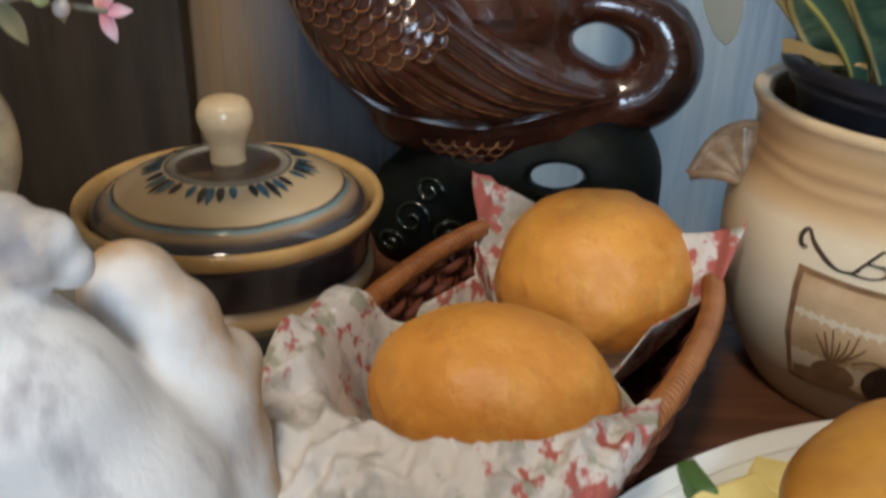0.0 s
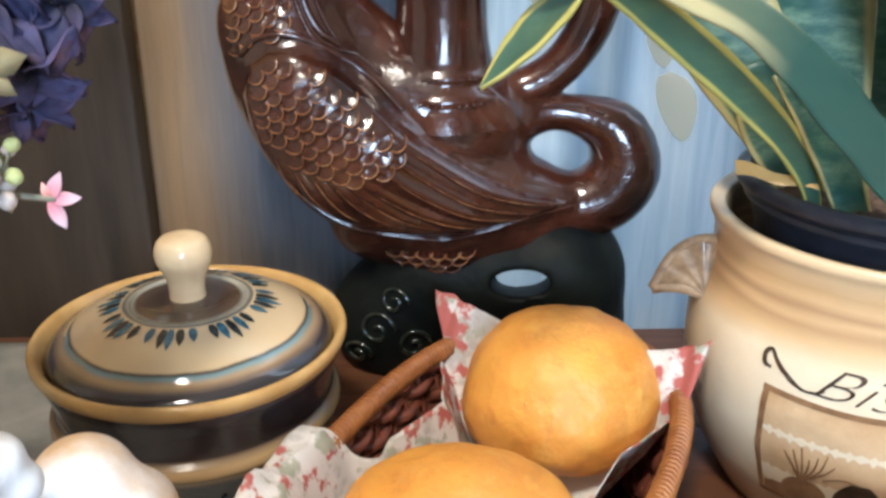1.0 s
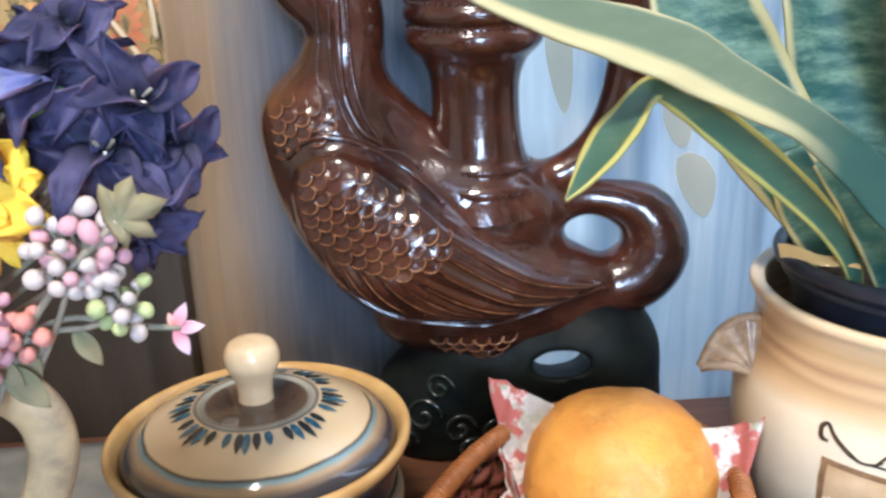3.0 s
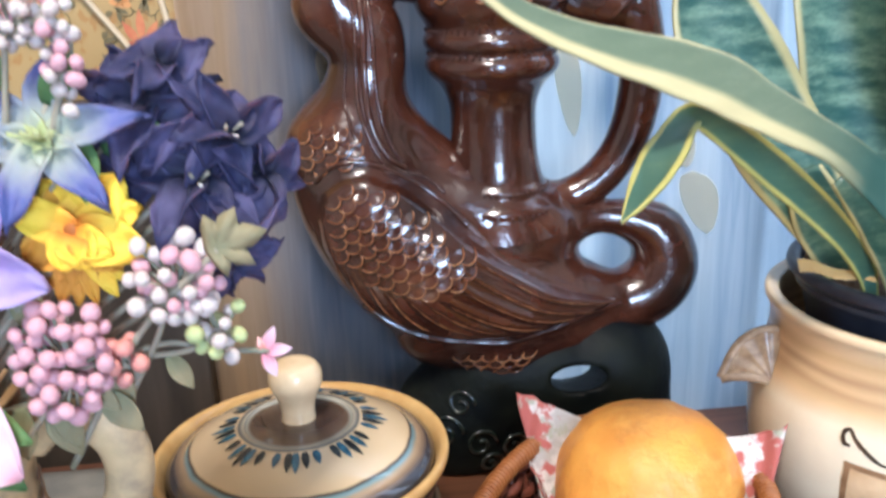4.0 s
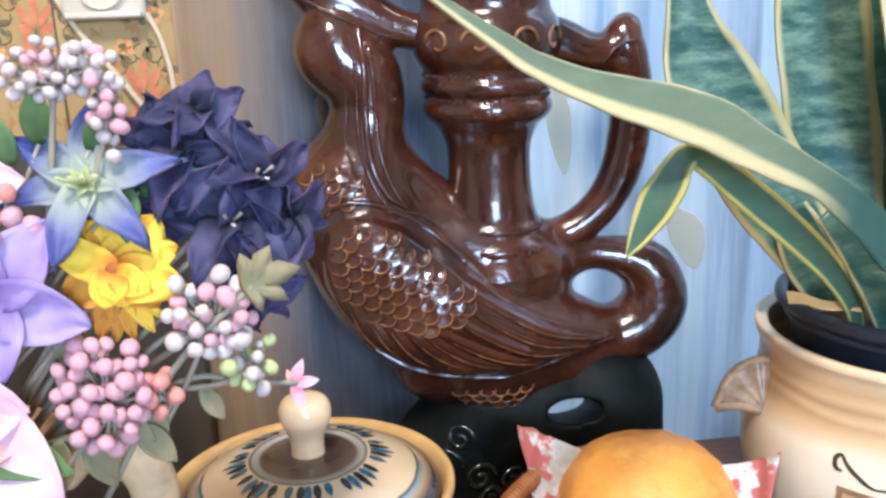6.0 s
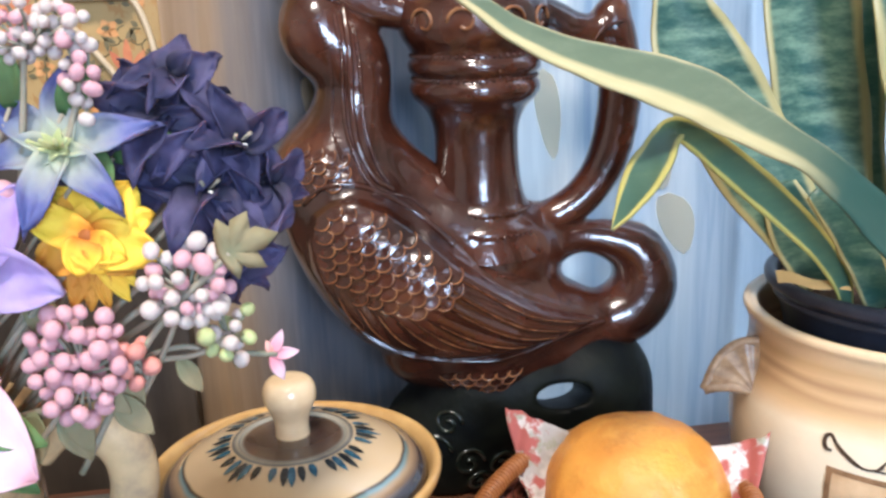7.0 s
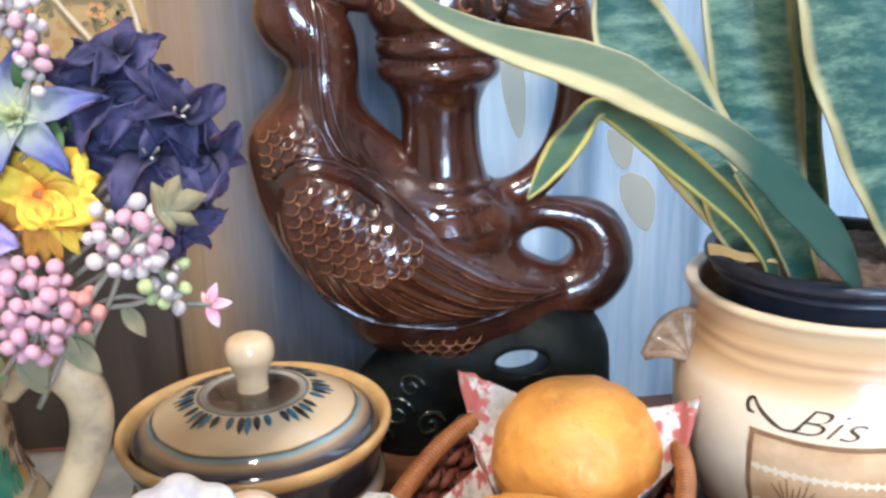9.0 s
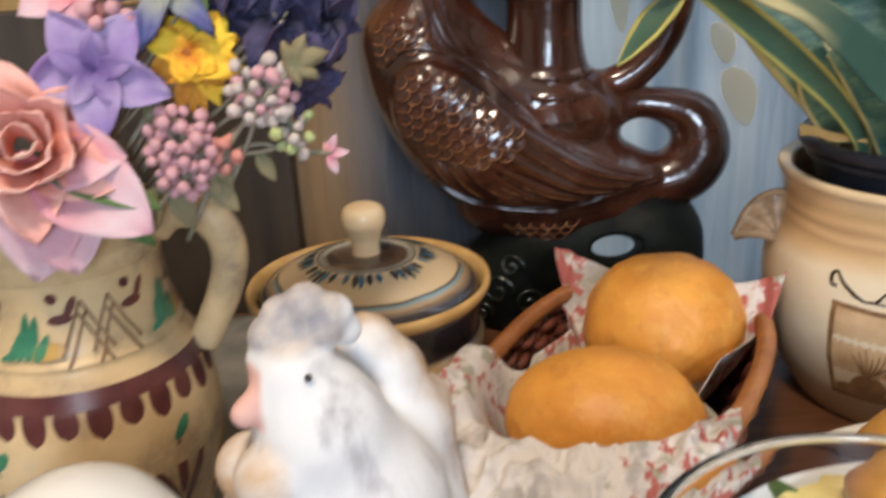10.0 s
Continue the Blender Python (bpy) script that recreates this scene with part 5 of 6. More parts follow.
for k in range(15):
    a = math.radians(-150 + k * 14)
    jug_patch("painted_drop", a, 0.120, 0.095, 0.0085 if k % 2 else 0.011, maroon, "maroon painted scallop")
part_data("painted_band", *grid_data(lambda u, v: jug_at(math.radians(-170 + 220 * u), 0.125 + 0.008 * v, 0.0009), 80, 3), maroon, jug, "maroon painted band")
for base in (-186, -100, -14, 72):
    for deg in (base + 36, base + 52):
        zig = Heap()
        for s in (1, -1):
            for off in (0.0, 0.007):
                zig.add(tube_data([jug_at(math.radians(deg) + s * (0.24 - 0.24 * q / 8 - off * 6), 0.149 + 0.025 * q / 8 - off * 0.8, 0.0002) for q in range(9)], 0.0008, 5))
        zig.make("painted_zigzag", slip_line, jug, "brown painted zigzag")
    for k in range(5):
        jug_patch("painted_leaf", math.radians(base - 8 + 5 * k), 0.1475 + (0.0140 - 0.0048 * abs(k - 2.4)), 0.052, 0.0140 - 0.0048 * abs(k - 2.4), slip_green, "green painted wedge", 0.06, 0.6)
    for deg in (base + 24, base + 66):
        b = math.radians(deg)
        jug_patch("painted_dot", b - 0.05, 0.177, 0.055, 0.0028, maroon, "maroon painted dot")
        jug_patch("painted_dot", b + 0.11, 0.172, 0.045, 0.0055, maroon, "maroon painted dab", 0.06)
        jug_patch("painted_dot", b + 0.00, 0.1665, 0.12, 0.0026, maroon, "maroon painted dab", 0.02)
    jug_patch("painted_wash", math.radians(base + 14), 0.152, 0.20, 0.004, slip_ochre, "ochre painted wash")
for k in range(5):
    c = math.radians(-156 + k * 40.5)
    if k % 2:
        for s in (-1, 0, 1):
            jug_patch("painted_leaf", c + 0.13 * s, 0.078 - 0.010 * abs(s), 0.05, 0.017, maroon, "maroon painted petal", 0.12 * s)
        jug_patch("painted_leaf", c + 0.05, 0.100, 0.06, 0.006, slip_green, "green painted leaf", 0.06)
    else:
        for s in range(-2, 3):
            jug_patch("painted_petal", c + 0.12 * s, 0.068 - 0.005 * s * s, 0.075, 0.011, slip_ochre, "ochre painted petal")
            jug_patch("painted_dot", c + 0.11 * s, 0.060 - 0.004 * s * s, 0.05, 0.006, maroon, "maroon painted dab")

# ---- artificial flowers in the jug ----


def petal_data(c, out, face, length, width, curl=0.3, point=1.0, cup=0.25, ripple=0.0, seed=0, nu=8, nv=10):
    """A petal from c along out, its face turned to face; point 1 ends sharp, 0 blunt."""
    out = Vector(out).normalized()
    face = Vector(face)
    face = (face - out * face.dot(out)).normalized()
    side = out.cross(face)
    c = Vector(c)

    def fn(u, v):
        t = (u - 0.5) * 2
        w = width / 2 * math.sin(math.pi * min(1, 0.08 + 0.92 * v) ** (0.75 + 0.25 * point)) ** (0.55 + 0.35 * point) if v < 1 else width * 0.02
        lift = -curl * length * v * v + cup * w * t * t + ripple * length * math.sin(5 * t + 9 * v + seed) * v * (0.3 + abs(t)) + 0.03 * length * noise.noise((t + seed, 2 * v, seed))
        return tuple(c + out * (length * v * (1 - 0.12 * v * curl)) + side * (w * t) + face * lift)

    return grid_data(fn, nu, nv)


def petal_part(parent, c, out, face, length, width, material, label="", **kw):
    ob = part_data("petal", *petal_data(c, out, face, length, width, **kw), material, parent, label)
    layer = ob.data.uv_layers.new(name="UVMap")
    for loop in ob.data.loops:
        layer.data[loop.index].uv = ((loop.vertex_index % 9) / 8, (loop.vertex_index // 9) / 10)
    return thick(ob, 0.0006)


def around(face):
    """Two unit vectors across a facing direction."""
    f = Vector(face).normalized()
    a = f.cross(Vector((0, 0, 1))).normalized()
    return f, a, f.cross(a)


def stem_to(parent, c, start=(-0.245, 0.245, 0.17), r=0.0013, bend=(0, 0, 0.01), material=None):
    m = [(s + e) / 2 + b for s, e, b in zip(start, c, bend)]
    p = spline([start, m, c], 8)
    return part_data("stem", *tube_data(p, r, 7), material or stem_mat, parent)


def bloom(name, c, face, count, length, width, material, label, open_=0.55, turn=0.0, wild=0.0, seed=1, **kw):
    fl = thing(name, c, label, "flower", "flowers in the jug")
    rr = random.Random(seed)
    f, a, b = around(face)
    for k in range(count):
        t = turn + 2 * math.pi * k / count + rr.uniform(-0.15, 0.15)
        out = (a * math.cos(t) + b * math.sin(t)) * 1.0 + f * (open_ + rr.uniform(-0.12, 0.12) * (1 + 5 * wild))
        petal_part(fl, f * rr.uniform(-0.001, 0.001) * (1 + 4 * wild), out, f + a * rr.uniform(-wild, wild) + b * rr.uniform(-wild, wild), length * rr.uniform(0.88 - 0.25 * wild, 1.1), width * rr.uniform(0.9 - 0.25 * wild, 1.1 + 0.3 * wild), material, seed=rr.uniform(0, 9), **kw)
    s = Vector((-0.245, 0.245, 0.17)) - Vector(c)
    stem_to(fl, f * -0.002, tuple(s))
    return fl, f, a, b


# yellow zinnia: ruffled petals over drooping narrow ones
fl, f, a, b = bloom("yellow_flower", (-0.166, 0.245, 0.280), (0.10, -1.0, 0.35), 0, 0.024, 0.0125, yellow_petal, "yellow artificial flower with ruffled petals", 0.10, seed=5)
right_v, up_v = Vector((1, 0, 0)), Vector((0, 0.25, 1)).normalized()
for deg, ln, wd, op, mt, back in ((84, 0.024, 0.022, 0.05, orange_petal, 0.003), (52, 0.025, 0.019, 0.10, yellow_petal, 0.002), (22, 0.023, 0.016, 0.10, yellow_petal, 0.001), (118, 0.022, 0.018, 0.10, yellow_petal, 0.002),
                                  (148, 0.026, 0.013, 0.25, yellow_petal, -0.002), (-14, 0.024, 0.017, 0.15, yellow_petal, -0.001), (200, 0.019, 0.017, 0.05, orange_petal, 0.001), (-40, 0.018, 0.013, 0.15, orange_petal, 0.001),
                                  (-70, 0.012, 0.013, 0.30, yellow_petal, -0.003), (-112, 0.012, 0.013, 0.30, yellow_petal, -0.004), (-30, 0.014, 0.011, 0.25, yellow_petal, -0.003)):
    t = math.radians(deg)
    petal_part(fl, f * -back, right_v * math.cos(t) + up_v * math.sin(t) + f * op, f, ln, wd, mt, curl=0.22, point=0.0, cup=0.35, ripple=0.13, seed=deg * 0.1)
for deg, ln, wd, mt in ((-62, 0.024, 0.008, yellow_petal), (-48, 0.022, 0.006, yellow_petal), (-80, 0.024, 0.007, orange_petal), (-95, 0.024, 0.008, orange_petal), (-110, 0.024, 0.009, orange_petal), (-125, 0.021, 0.009, orange_petal)):
    t = math.radians(deg)
    petal_part(fl, f * -0.003, right_v * math.cos(t) + up_v * math.sin(t) - f * 0.05, f, ln, wd, mt, "narrow drooping petal", curl=0.12, point=0.5, ripple=0.03, seed=deg)
part_data("centre", *ball_data((0, -0.001, 0.002), 0.0034, 10, 6, (1, 0.7, 1)), orange_petal, fl, "orange-brown centre")

# dark violet flowers
for k, (c, face, n, ln) in enumerate((((-0.128, 0.262, 0.291), (0.25, -0.9, 0.35), 6, 0.026), ((-0.143, 0.268, 0.316), (0.0, -0.8, 0.6), 6, 0.025), ((-0.118, 0.268, 0.306), (0.5, -0.8, 0.3), 5, 0.022), ((-0.118, 0.266, 0.272), (0.6, -0.8, -0.1), 5, 0.022), ((-0.150, 0.268, 0.297), (-0.2, -0.9, 0.3), 5, 0.024), ((-0.134, 0.272, 0.304), (0.2, -0.7, 0.6), 6, 0.020), ((-0.108, 0.274, 0.290), (0.7, -0.7, 0.1), 5, 0.020), ((-0.135, 0.270, 0.328), (0.1, -0.6, 0.8), 5, 0.020), ((-0.122, 0.274, 0.258), (0.5, -0.7, -0.4), 5, 0.020))):
    fl, f, a, b = bloom("violet_flower", c, face, n + 2, ln * 1.08, 0.0125, violet_petal, "dark violet artificial lily with crumpled petals", 0.60, 0.4 + k, 0.75, seed=20 + k, curl=0.45, point=0.30, cup=0.5, ripple=0.11)
    for q in range(3 if k in (0, 2) else 0):
        e = f * 0.010 + a * 0.003 * (q - 1) + b * 0.002 * ((q % 2) * 2 - 1)
        part_data("stamen", *tube_data([tuple(f * 0.002), tuple(e * 0.6), tuple(e)], 0.0007, 5), white_berry if q == 1 else stem_mat, fl, "pale stamen")
# blue lily
fl, f, a, b = bloom("blue_lily", (-0.172, 0.250, 0.310), (0.0, -0.85, 0.5), 6, 0.031, 0.013, blue_petal, "blue artificial lily with yellow-green throat", 0.5, 0.3, seed=31, curl=0.4, point=0.45, cup=0.6, ripple=0.10)
for k in range(6):
    t = 0.3 + 2 * math.pi * k / 6
    petal_part(fl, f * 0.001, (a * math.cos(t) + b * math.sin(t)) + f * 1.6, f, 0.008, 0.0035, lime_berry, "yellow-green throat", curl=0.2, point=0.7, seed=k)
for q in range(4):
    e = f * 0.015 + a * 0.004 * (q - 1.5) + b * 0.002
    part_data("stamen", *tube_data([tuple(f * 0.002), tuple(e * 0.6), tuple(e)], 0.0007, 5), lime_berry, fl, "yellow stamen")
# lilac flower
bloom("lilac_flower", (-0.203, 0.232, 0.278), (0.15, -0.95, 0.2), 5, 0.030, 0.024, lilac_petal, "large lilac artificial flower with broad petals", 0.35, 0.15, seed=41, curl=0.35, point=0.35, ripple=0.07, cup=0.4)
bloom("lilac_flower", (-0.212, 0.245, 0.312), (-0.1, -0.9, 0.45), 5, 0.024, 0.019, pink_petal, "pale pink-lilac artificial flower", 0.4, 0.6, seed=43, curl=0.3, point=0.4, ripple=0.04)

# rose: whorls of cupped petals, outer ones spreading
rose = thing("rose", (-0.232, 0.212, 0.252), "large coral pink artificial rose with spreading petals", "flower", "flowers in the jug")
f, a, b = around((0.30, -0.85, 0.40))
rr = random.Random(8)
for ring_i, (n, ln, wd, op, rad) in enumerate(((3, 0.016, 0.016, 2.6, 0.004), (4, 0.020, 0.020, 1.7, 0.007), (5, 0.026, 0.026, 1.1, 0.009), (6, 0.031, 0.030, 0.65, 0.010))):
    for k in range(n):
        t = 2 * math.pi * (k + 0.5 * (ring_i % 2)) / n + rr.uniform(-0.2, 0.2)
        rad_v = a * math.cos(t) + b * math.sin(t)
        petal_part(rose, rad_v * rad - f * 0.004 * ring_i, rad_v + f * op, f if op < 1 else -rad_v, ln, wd, rose_petal, curl=0.32 if op < 1 else -0.2, point=0.0, cup=0.45, ripple=0.06, seed=rr.uniform(0, 9))
for out, ln, wd in (((0.80, -0.25, -0.50), 0.056, 0.040), ((0.25, -0.35, -0.9), 0.052, 0.042), ((-0.1, -0.35, -0.9), 0.054, 0.040), ((0.9, -0.1, 0.05), 0.036, 0.030), ((-0.5, -0.3, -0.7), 0.040, 0.034)):
    petal_part(rose, f * -0.010 + Vector((0.006, 0, -0.004)), out, f, ln, wd, pink_petal, "pale pink outer petal", curl=0.18, point=0.45, cup=0.3, ripple=0.02, seed=ln * 100)
stem_to(rose, (0, 0, -0.008), (-0.01, 0.03, -0.08), 0.002)
for out, ln in (((0.72, -0.05, -0.55), 0.062), ((0.80, -0.05, -0.30), 0.056)):
    sepal = petal_part(rose, (0.0, 0.008, -0.008), out, (0.2, -0.6, 0.7), ln, 0.022, green_leaf, "green leaf under the rose", curl=0.15, point=0.9, seed=3)
    sepal.name = "leaf"

# berry sprigs: every berry on its own stalk
berry_mesh = {}


def sprig(name, centre, spread, count, r, mats, label, origin, seed, hang=0.0):
    sp = thing(name, centre, label, "berry sprig", "flowers in the jug")
    rr = random.Random(seed)
    root = Vector(origin) - Vector(centre)
    part_data("stem", *tube_data(spline([tuple(root), tuple(root * 0.4 + Vector((0, 0, -0.004))), (0, 0, -0.002)], 7), 0.0011, 6), stem_mat, sp)
    done, tries = [], 0
    while len(done) < count and tries < 4000:
        tries += 1
        p = Vector((rr.uniform(-1, 1), rr.uniform(-1, 1), rr.uniform(-1, 1)))
        if p.length > 1:
            continue
        p = Vector((p.x * spread[0], p.y * spread[1], p.z * spread[2]))
        if any((p - q).length < r * 1.95 for q in done):
            continue
        done.append(p)
        m = rr.choice(mats)
        if m.m.name not in berry_mesh:
            me = bpy.data.meshes.new("berry")
            me.from_pydata(*[ball_data((0, 0, 0), 1.0, 12, 8)[0], [], ball_data((0, 0, 0), 1.0, 12, 8)[1]])
            me.polygons.foreach_set("use_smooth", [True] * len(me.polygons))
            me.materials.append(m.m)
            berry_mesh[m.m.name] = me
        ob = new("berry", berry_mesh[m.m.name])
        ob.parent = sp
        s = r * rr.uniform(0.8, 1.15)
        ob.matrix_basis = Matrix.Translation(p) @ Euler((rr.uniform(0, 6), rr.uniform(0, 6), 0)).to_matrix().to_4x4() @ Matrix.Diagonal((s * rr.uniform(0.9, 1.05), s, s * rr.uniform(1.0, 1.25), 1))
    stalks = Heap()
    for p in done:
        q = p * 0.35 + Vector((0, 0.004, -0.004))
        stalks.add(tube_data([(0, 0.002, -0.004), tuple(q), tuple(p)], 0.0006, 5))
    tagged(stalks.make("stalk", stem_mat, sp, "thin grey-green stalks"), kind="stuff")
    return sp


sprig("berry_sprig", (-0.136, 0.240, 0.264), (0.016, 0.010, 0.016), 40, 0.0030, (white_berry, white_berry, pink_berry), "sprig of pale pink artificial berries", (-0.16, 0.25, 0.215), 1)
sprig("berry_sprig", (-0.124, 0.241, 0.246), (0.010, 0.008, 0.012), 16, 0.0028, (white_berry, lime_berry, white_berry), "sprig of white and green artificial berries", (-0.15, 0.247, 0.235), 2)
sprig("berry_sprig", (-0.172, 0.234, 0.241), (0.0165, 0.010, 0.021), 50, 0.0030, (pink_berry,), "dense sprig of pink artificial berries", (-0.20, 0.245, 0.20), 3)
sprig("berry_sprig", (-0.1545, 0.240, 0.238), (0.006, 0.005, 0.008), 8, 0.0030, (coral_berry,), "small sprig of coral artificial berries", (-0.18, 0.245, 0.225), 4)
sprig("berry_sprig", (-0.177, 0.247, 0.349), (0.020, 0.008, 0.010), 46, 0.0023, (white_berry, pink_berry, white_berry), "sprig of white artificial berries held high", (-0.19, 0.25, 0.28), 5)
sprig("berry_sprig", (-0.162, 0.247, 0.334), (0.006, 0.006, 0.014), 16, 0.0025, (white_berry, pink_berry), "short sprig of white artificial berries", (-0.18, 0.25, 0.29), 6)
sprig("berry_sprig", (-0.200, 0.240, 0.300), (0.012, 0.008, 0.014), 14, 0.0036, (pink_berry, coral_berry), "sprig of pink artificial berries among petals", (-0.22, 0.25, 0.25), 7)

# twig with small leaves and a pink tip
twig = thing("leaf_twig", (-0.150, 0.246, 0.238), "grey-green artificial twig ending in a pink star leaf", "twig", "flowers in the jug")
part_data("stem", *tube_data(spline([(-0.06, 0.0, -0.03), (0.0, 0.0, 0.0), (0.022, 0.0, -0.002), (0.042, 0.002, -0.005)], 7), 0.0011, 6), stem_mat, twig)
for c, out, ln, mt in (((0.028, 0, -0.002), (0.1, -0.1, 1), 0.010, sage_leaf), ((0.028, 0, -0.002), (0.0, -0.1, -1), 0.007, sage_leaf), ((0.008, 0, -0.002), (0.45, -0.1, -0.9), 0.016, sage_leaf), ((-0.012, 0, -0.004), (0.3, -0.1, -1), 0.020, sage_leaf),
                       ((-0.004, 0, 0), (-0.2, -0.1, -1), 0.014, stem_mat), ((0.040, 0.002, -0.005), (1, -0.1, 0.05), 0.010, pink_petal), ((0.040, 0.002, -0.005), (0.45, -0.1, 0.9), 0.010, pink_petal), ((0.040, 0.002, -0.005), (0.35, -0.1, -0.95), 0.011, pink_petal), ((0.040, 0.002, -0.005), (-0.2, -0.2, 0.8), 0.006, rose_petal),
                       ((-0.03, -0.004, -0.012), (0.3, -0.2, -1), 0.022, sage_leaf), ((-0.042, -0.004, -0.016), (0.0, -0.2, -1), 0.020, sage_leaf), ((-0.02, -0.004, -0.008), (0.7, -0.2, -0.7), 0.016, sage_leaf)):
    p = petal_part(twig, c, out, (0.1, -1, 0.2), ln, ln * 0.45, mt, curl=0.15, point=0.95, seed=ln * 99)
    p.name = "leaf"

# lobed sage leaf and loose green leaves
lobed = thing("lobed_leaf", (-0.1200, 0.236, 0.2750), "lobed sage-coloured artificial leaf", "leaf", "flowers in the jug")
lobes = []
for k in range(5):
    mid, ln = math.radians(-75 + 45 * k), (0.011, 0.014, 0.0175, 0.0145, 0.011)[k]
    for d, r in ((-21, 0.66), (-11, 0.78), (0, 1.0), (11, 0.78), (21, 0.66)):
        lobes.append((ln * r * math.cos(mid + math.radians(d)), -0.003 * r * r, ln * r * math.sin(mid + math.radians(d)) + 0.002))
lobes.append((-0.004, 0, 0))
n = len(lobes)
ring2 = [(x * 0.5, y * 0.5 - 0.0014, z * 0.5) for x, y, z in lobes]
leaf_ob = part_data("leaf_blade", lobes + ring2 + [(0, 0, 0)], [(i, (i + 1) % n, n + (i + 1) % n, n + i) for i in range(n)] + [(n + i, n + (i + 1) % n, 2 * n) for i in range(n)], sage_leaf, lobed)
layer = leaf_ob.data.uv_layers.new(name="UVMap")
for loop in leaf_ob.data.loops:
    layer.data[loop.index].uv = (0.5, 1.0 if loop.vertex_index < n else 0.55 if loop.vertex_index < 2 * n else 0.2)
thick(leaf_ob, 0.0006)
stem_to(lobed, (0, 0, 0), (-0.06, 0.01, -0.08))
for c, out, ln, mt in (((-0.186, 0.252, 0.325), (0.1, -0.3, 1), 0.020, green_leaf), ((-0.170, 0.252, 0.322), (0.5, -0.3, 0.8), 0.020, green_leaf), ((-0.196, 0.252, 0.318), (-0.3, -0.2, 1), 0.022, green_leaf), ((-0.158, 0.262, 0.305), (0.9, -0.3, 0.4), 0.022, green_leaf), ((-0.19, 0.25, 0.262), (0.5, -0.4, -0.6), 0.022, sage_leaf), ((-0.16, 0.25, 0.31), (0.0, -0.5, -0.9), 0.02, green_leaf),
                       ((-0.182, 0.243, 0.222), (0.35, -0.2, -0.9), 0.022, sage_leaf), ((-0.196, 0.24, 0.22), (-0.1, -0.2, -1), 0.022, sage_leaf), ((-0.165, 0.243, 0.225), (0.6, -0.2, -0.7), 0.020, sage_leaf)):
    lf = thing("loose_leaf", c, "small green artificial leaf in the bouquet", "leaf", "flowers in the jug")
    petal_part(lf, (0, 0, 0), out, (0.1, -0.9, 0.3), ln, ln * 0.5, mt, curl=0.2, point=0.85, seed=ln * 77).name = "leaf_blade"
    stem_to(lf, (0, 0, 0), tuple(Vector((-0.24, 0.25, 0.19)) - Vector(c)), 0.0008)

# ---- platter with fruit ----
PC, PU, PV = np.array((0.186, 0.182)), np.array((0.906, 0.424)), np.array((-0.424, 0.906))
platter = thing("oval_platter", (float(PC[0]), float(PC[1]), 0), "white oval china platter holding fruit", "platter", turn=math.degrees(math.atan2(0.424, 0.906)))
prof = spline([(0.0, 0.006), (0.55, 0.006), (0.70, 0.009), (0.80, 0.022), (0.90, 0.034), (0.985, 0.0405), (1.0, 0.042), (0.992, 0.0385), (0.90, 0.030), (0.82, 0.018), (0.70, 0.003), (0.55, 0.0), (0.0, 0.0)], 4)
part_data("dish", *grid_data(lambda u, v: (0.172 * prof[round(v * (len(prof) - 1))][0] * math.cos(2 * math.pi * u), 0.112 * prof[round(v * (len(prof) - 1))][0] * math.sin(2 * math.pi * u), prof[round(v * (len(prof) - 1))][1]), 96, len(prof) - 1), china, platter)
groove = [(0.172 * 0.935 * math.cos(2 * math.pi * k / 120), 0.112 * 0.935 * math.sin(2 * math.pi * k / 120), 0.0368) for k in range(120)]
part_data("rim_line", *tube_data(groove, 0.0010, 6, 1.0, True), china, platter)


def fruit_lump(name, c, r, turn, material, label, category, seed, tip=0.0):
    bm = bmesh.new()
    bmesh.ops.create_icosphere(bm, subdivisions=4, radius=1)
    for v in bm.verts:
        d = v.co.normalized()
        s = 1 + 0.06 * noise.noise(d * 1.6 + Vector((seed, 0, 0))) + 0.012 * noise.noise(d * 6)
        taper = 1 - tip * max(0.0, d.x)
        v.co = Vector((d.x * r[0], d.y * r[1] * taper, d.z * r[2] * taper)) * s
    ob = part(name, bm, material, None)
    ob.matrix_basis = pose(*c, 0, 8, turn)
    return tagged(ob, label, category, "fruit on the platter")


fruit_lump("pear", (0.196, 0.248, 0.050), (0.082, 0.036, 0.033), 40, pear_mat, "ripe golden-brown pear lying on the platter", "pear", 3.0, 0.35)
fruit_lump("pear", (0.235, 0.165, 0.042), (0.060, 0.034, 0.033), 60, pear_mat, "ripe golden-brown pear lying on the platter", "pear", 6.0, 0.4)


def wedge(c, turn, ln, hi, material, label, tilt=0):
    bm = bmesh.new()
    a = [bm.verts.new(p) for p in ((-ln, -0.012, 0), (ln, -0.014, 0), (ln, 0.012, 0.002), (-ln, 0.010, 0.001))]
    b = [bm.verts.new(p) for p in ((-ln * 0.8, -0.010, hi * 0.8), (ln * 0.7, -0.012, hi), (ln * 0.75, 0.010, hi * 0.9), (-ln * 0.8, 0.008, hi))]
    for q in ([a[3], a[2], a[1], a[0]], b, *[[a[i], a[(i + 1) % 4], b[(i + 1) % 4], b[i]] for i in range(4)]):
        bm.faces.new(q)
    bmesh.ops.bevel(bm, geom=list(bm.edges), offset=0.0018, segments=2, affect="EDGES", profile=0.6)
    ob = part("fruit_wedge", bm, material, None)
    ob.matrix_basis = pose(*c, tilt, 0, turn)
    return tagged(ob, label, "fruit wedge", "fruit on the platter")


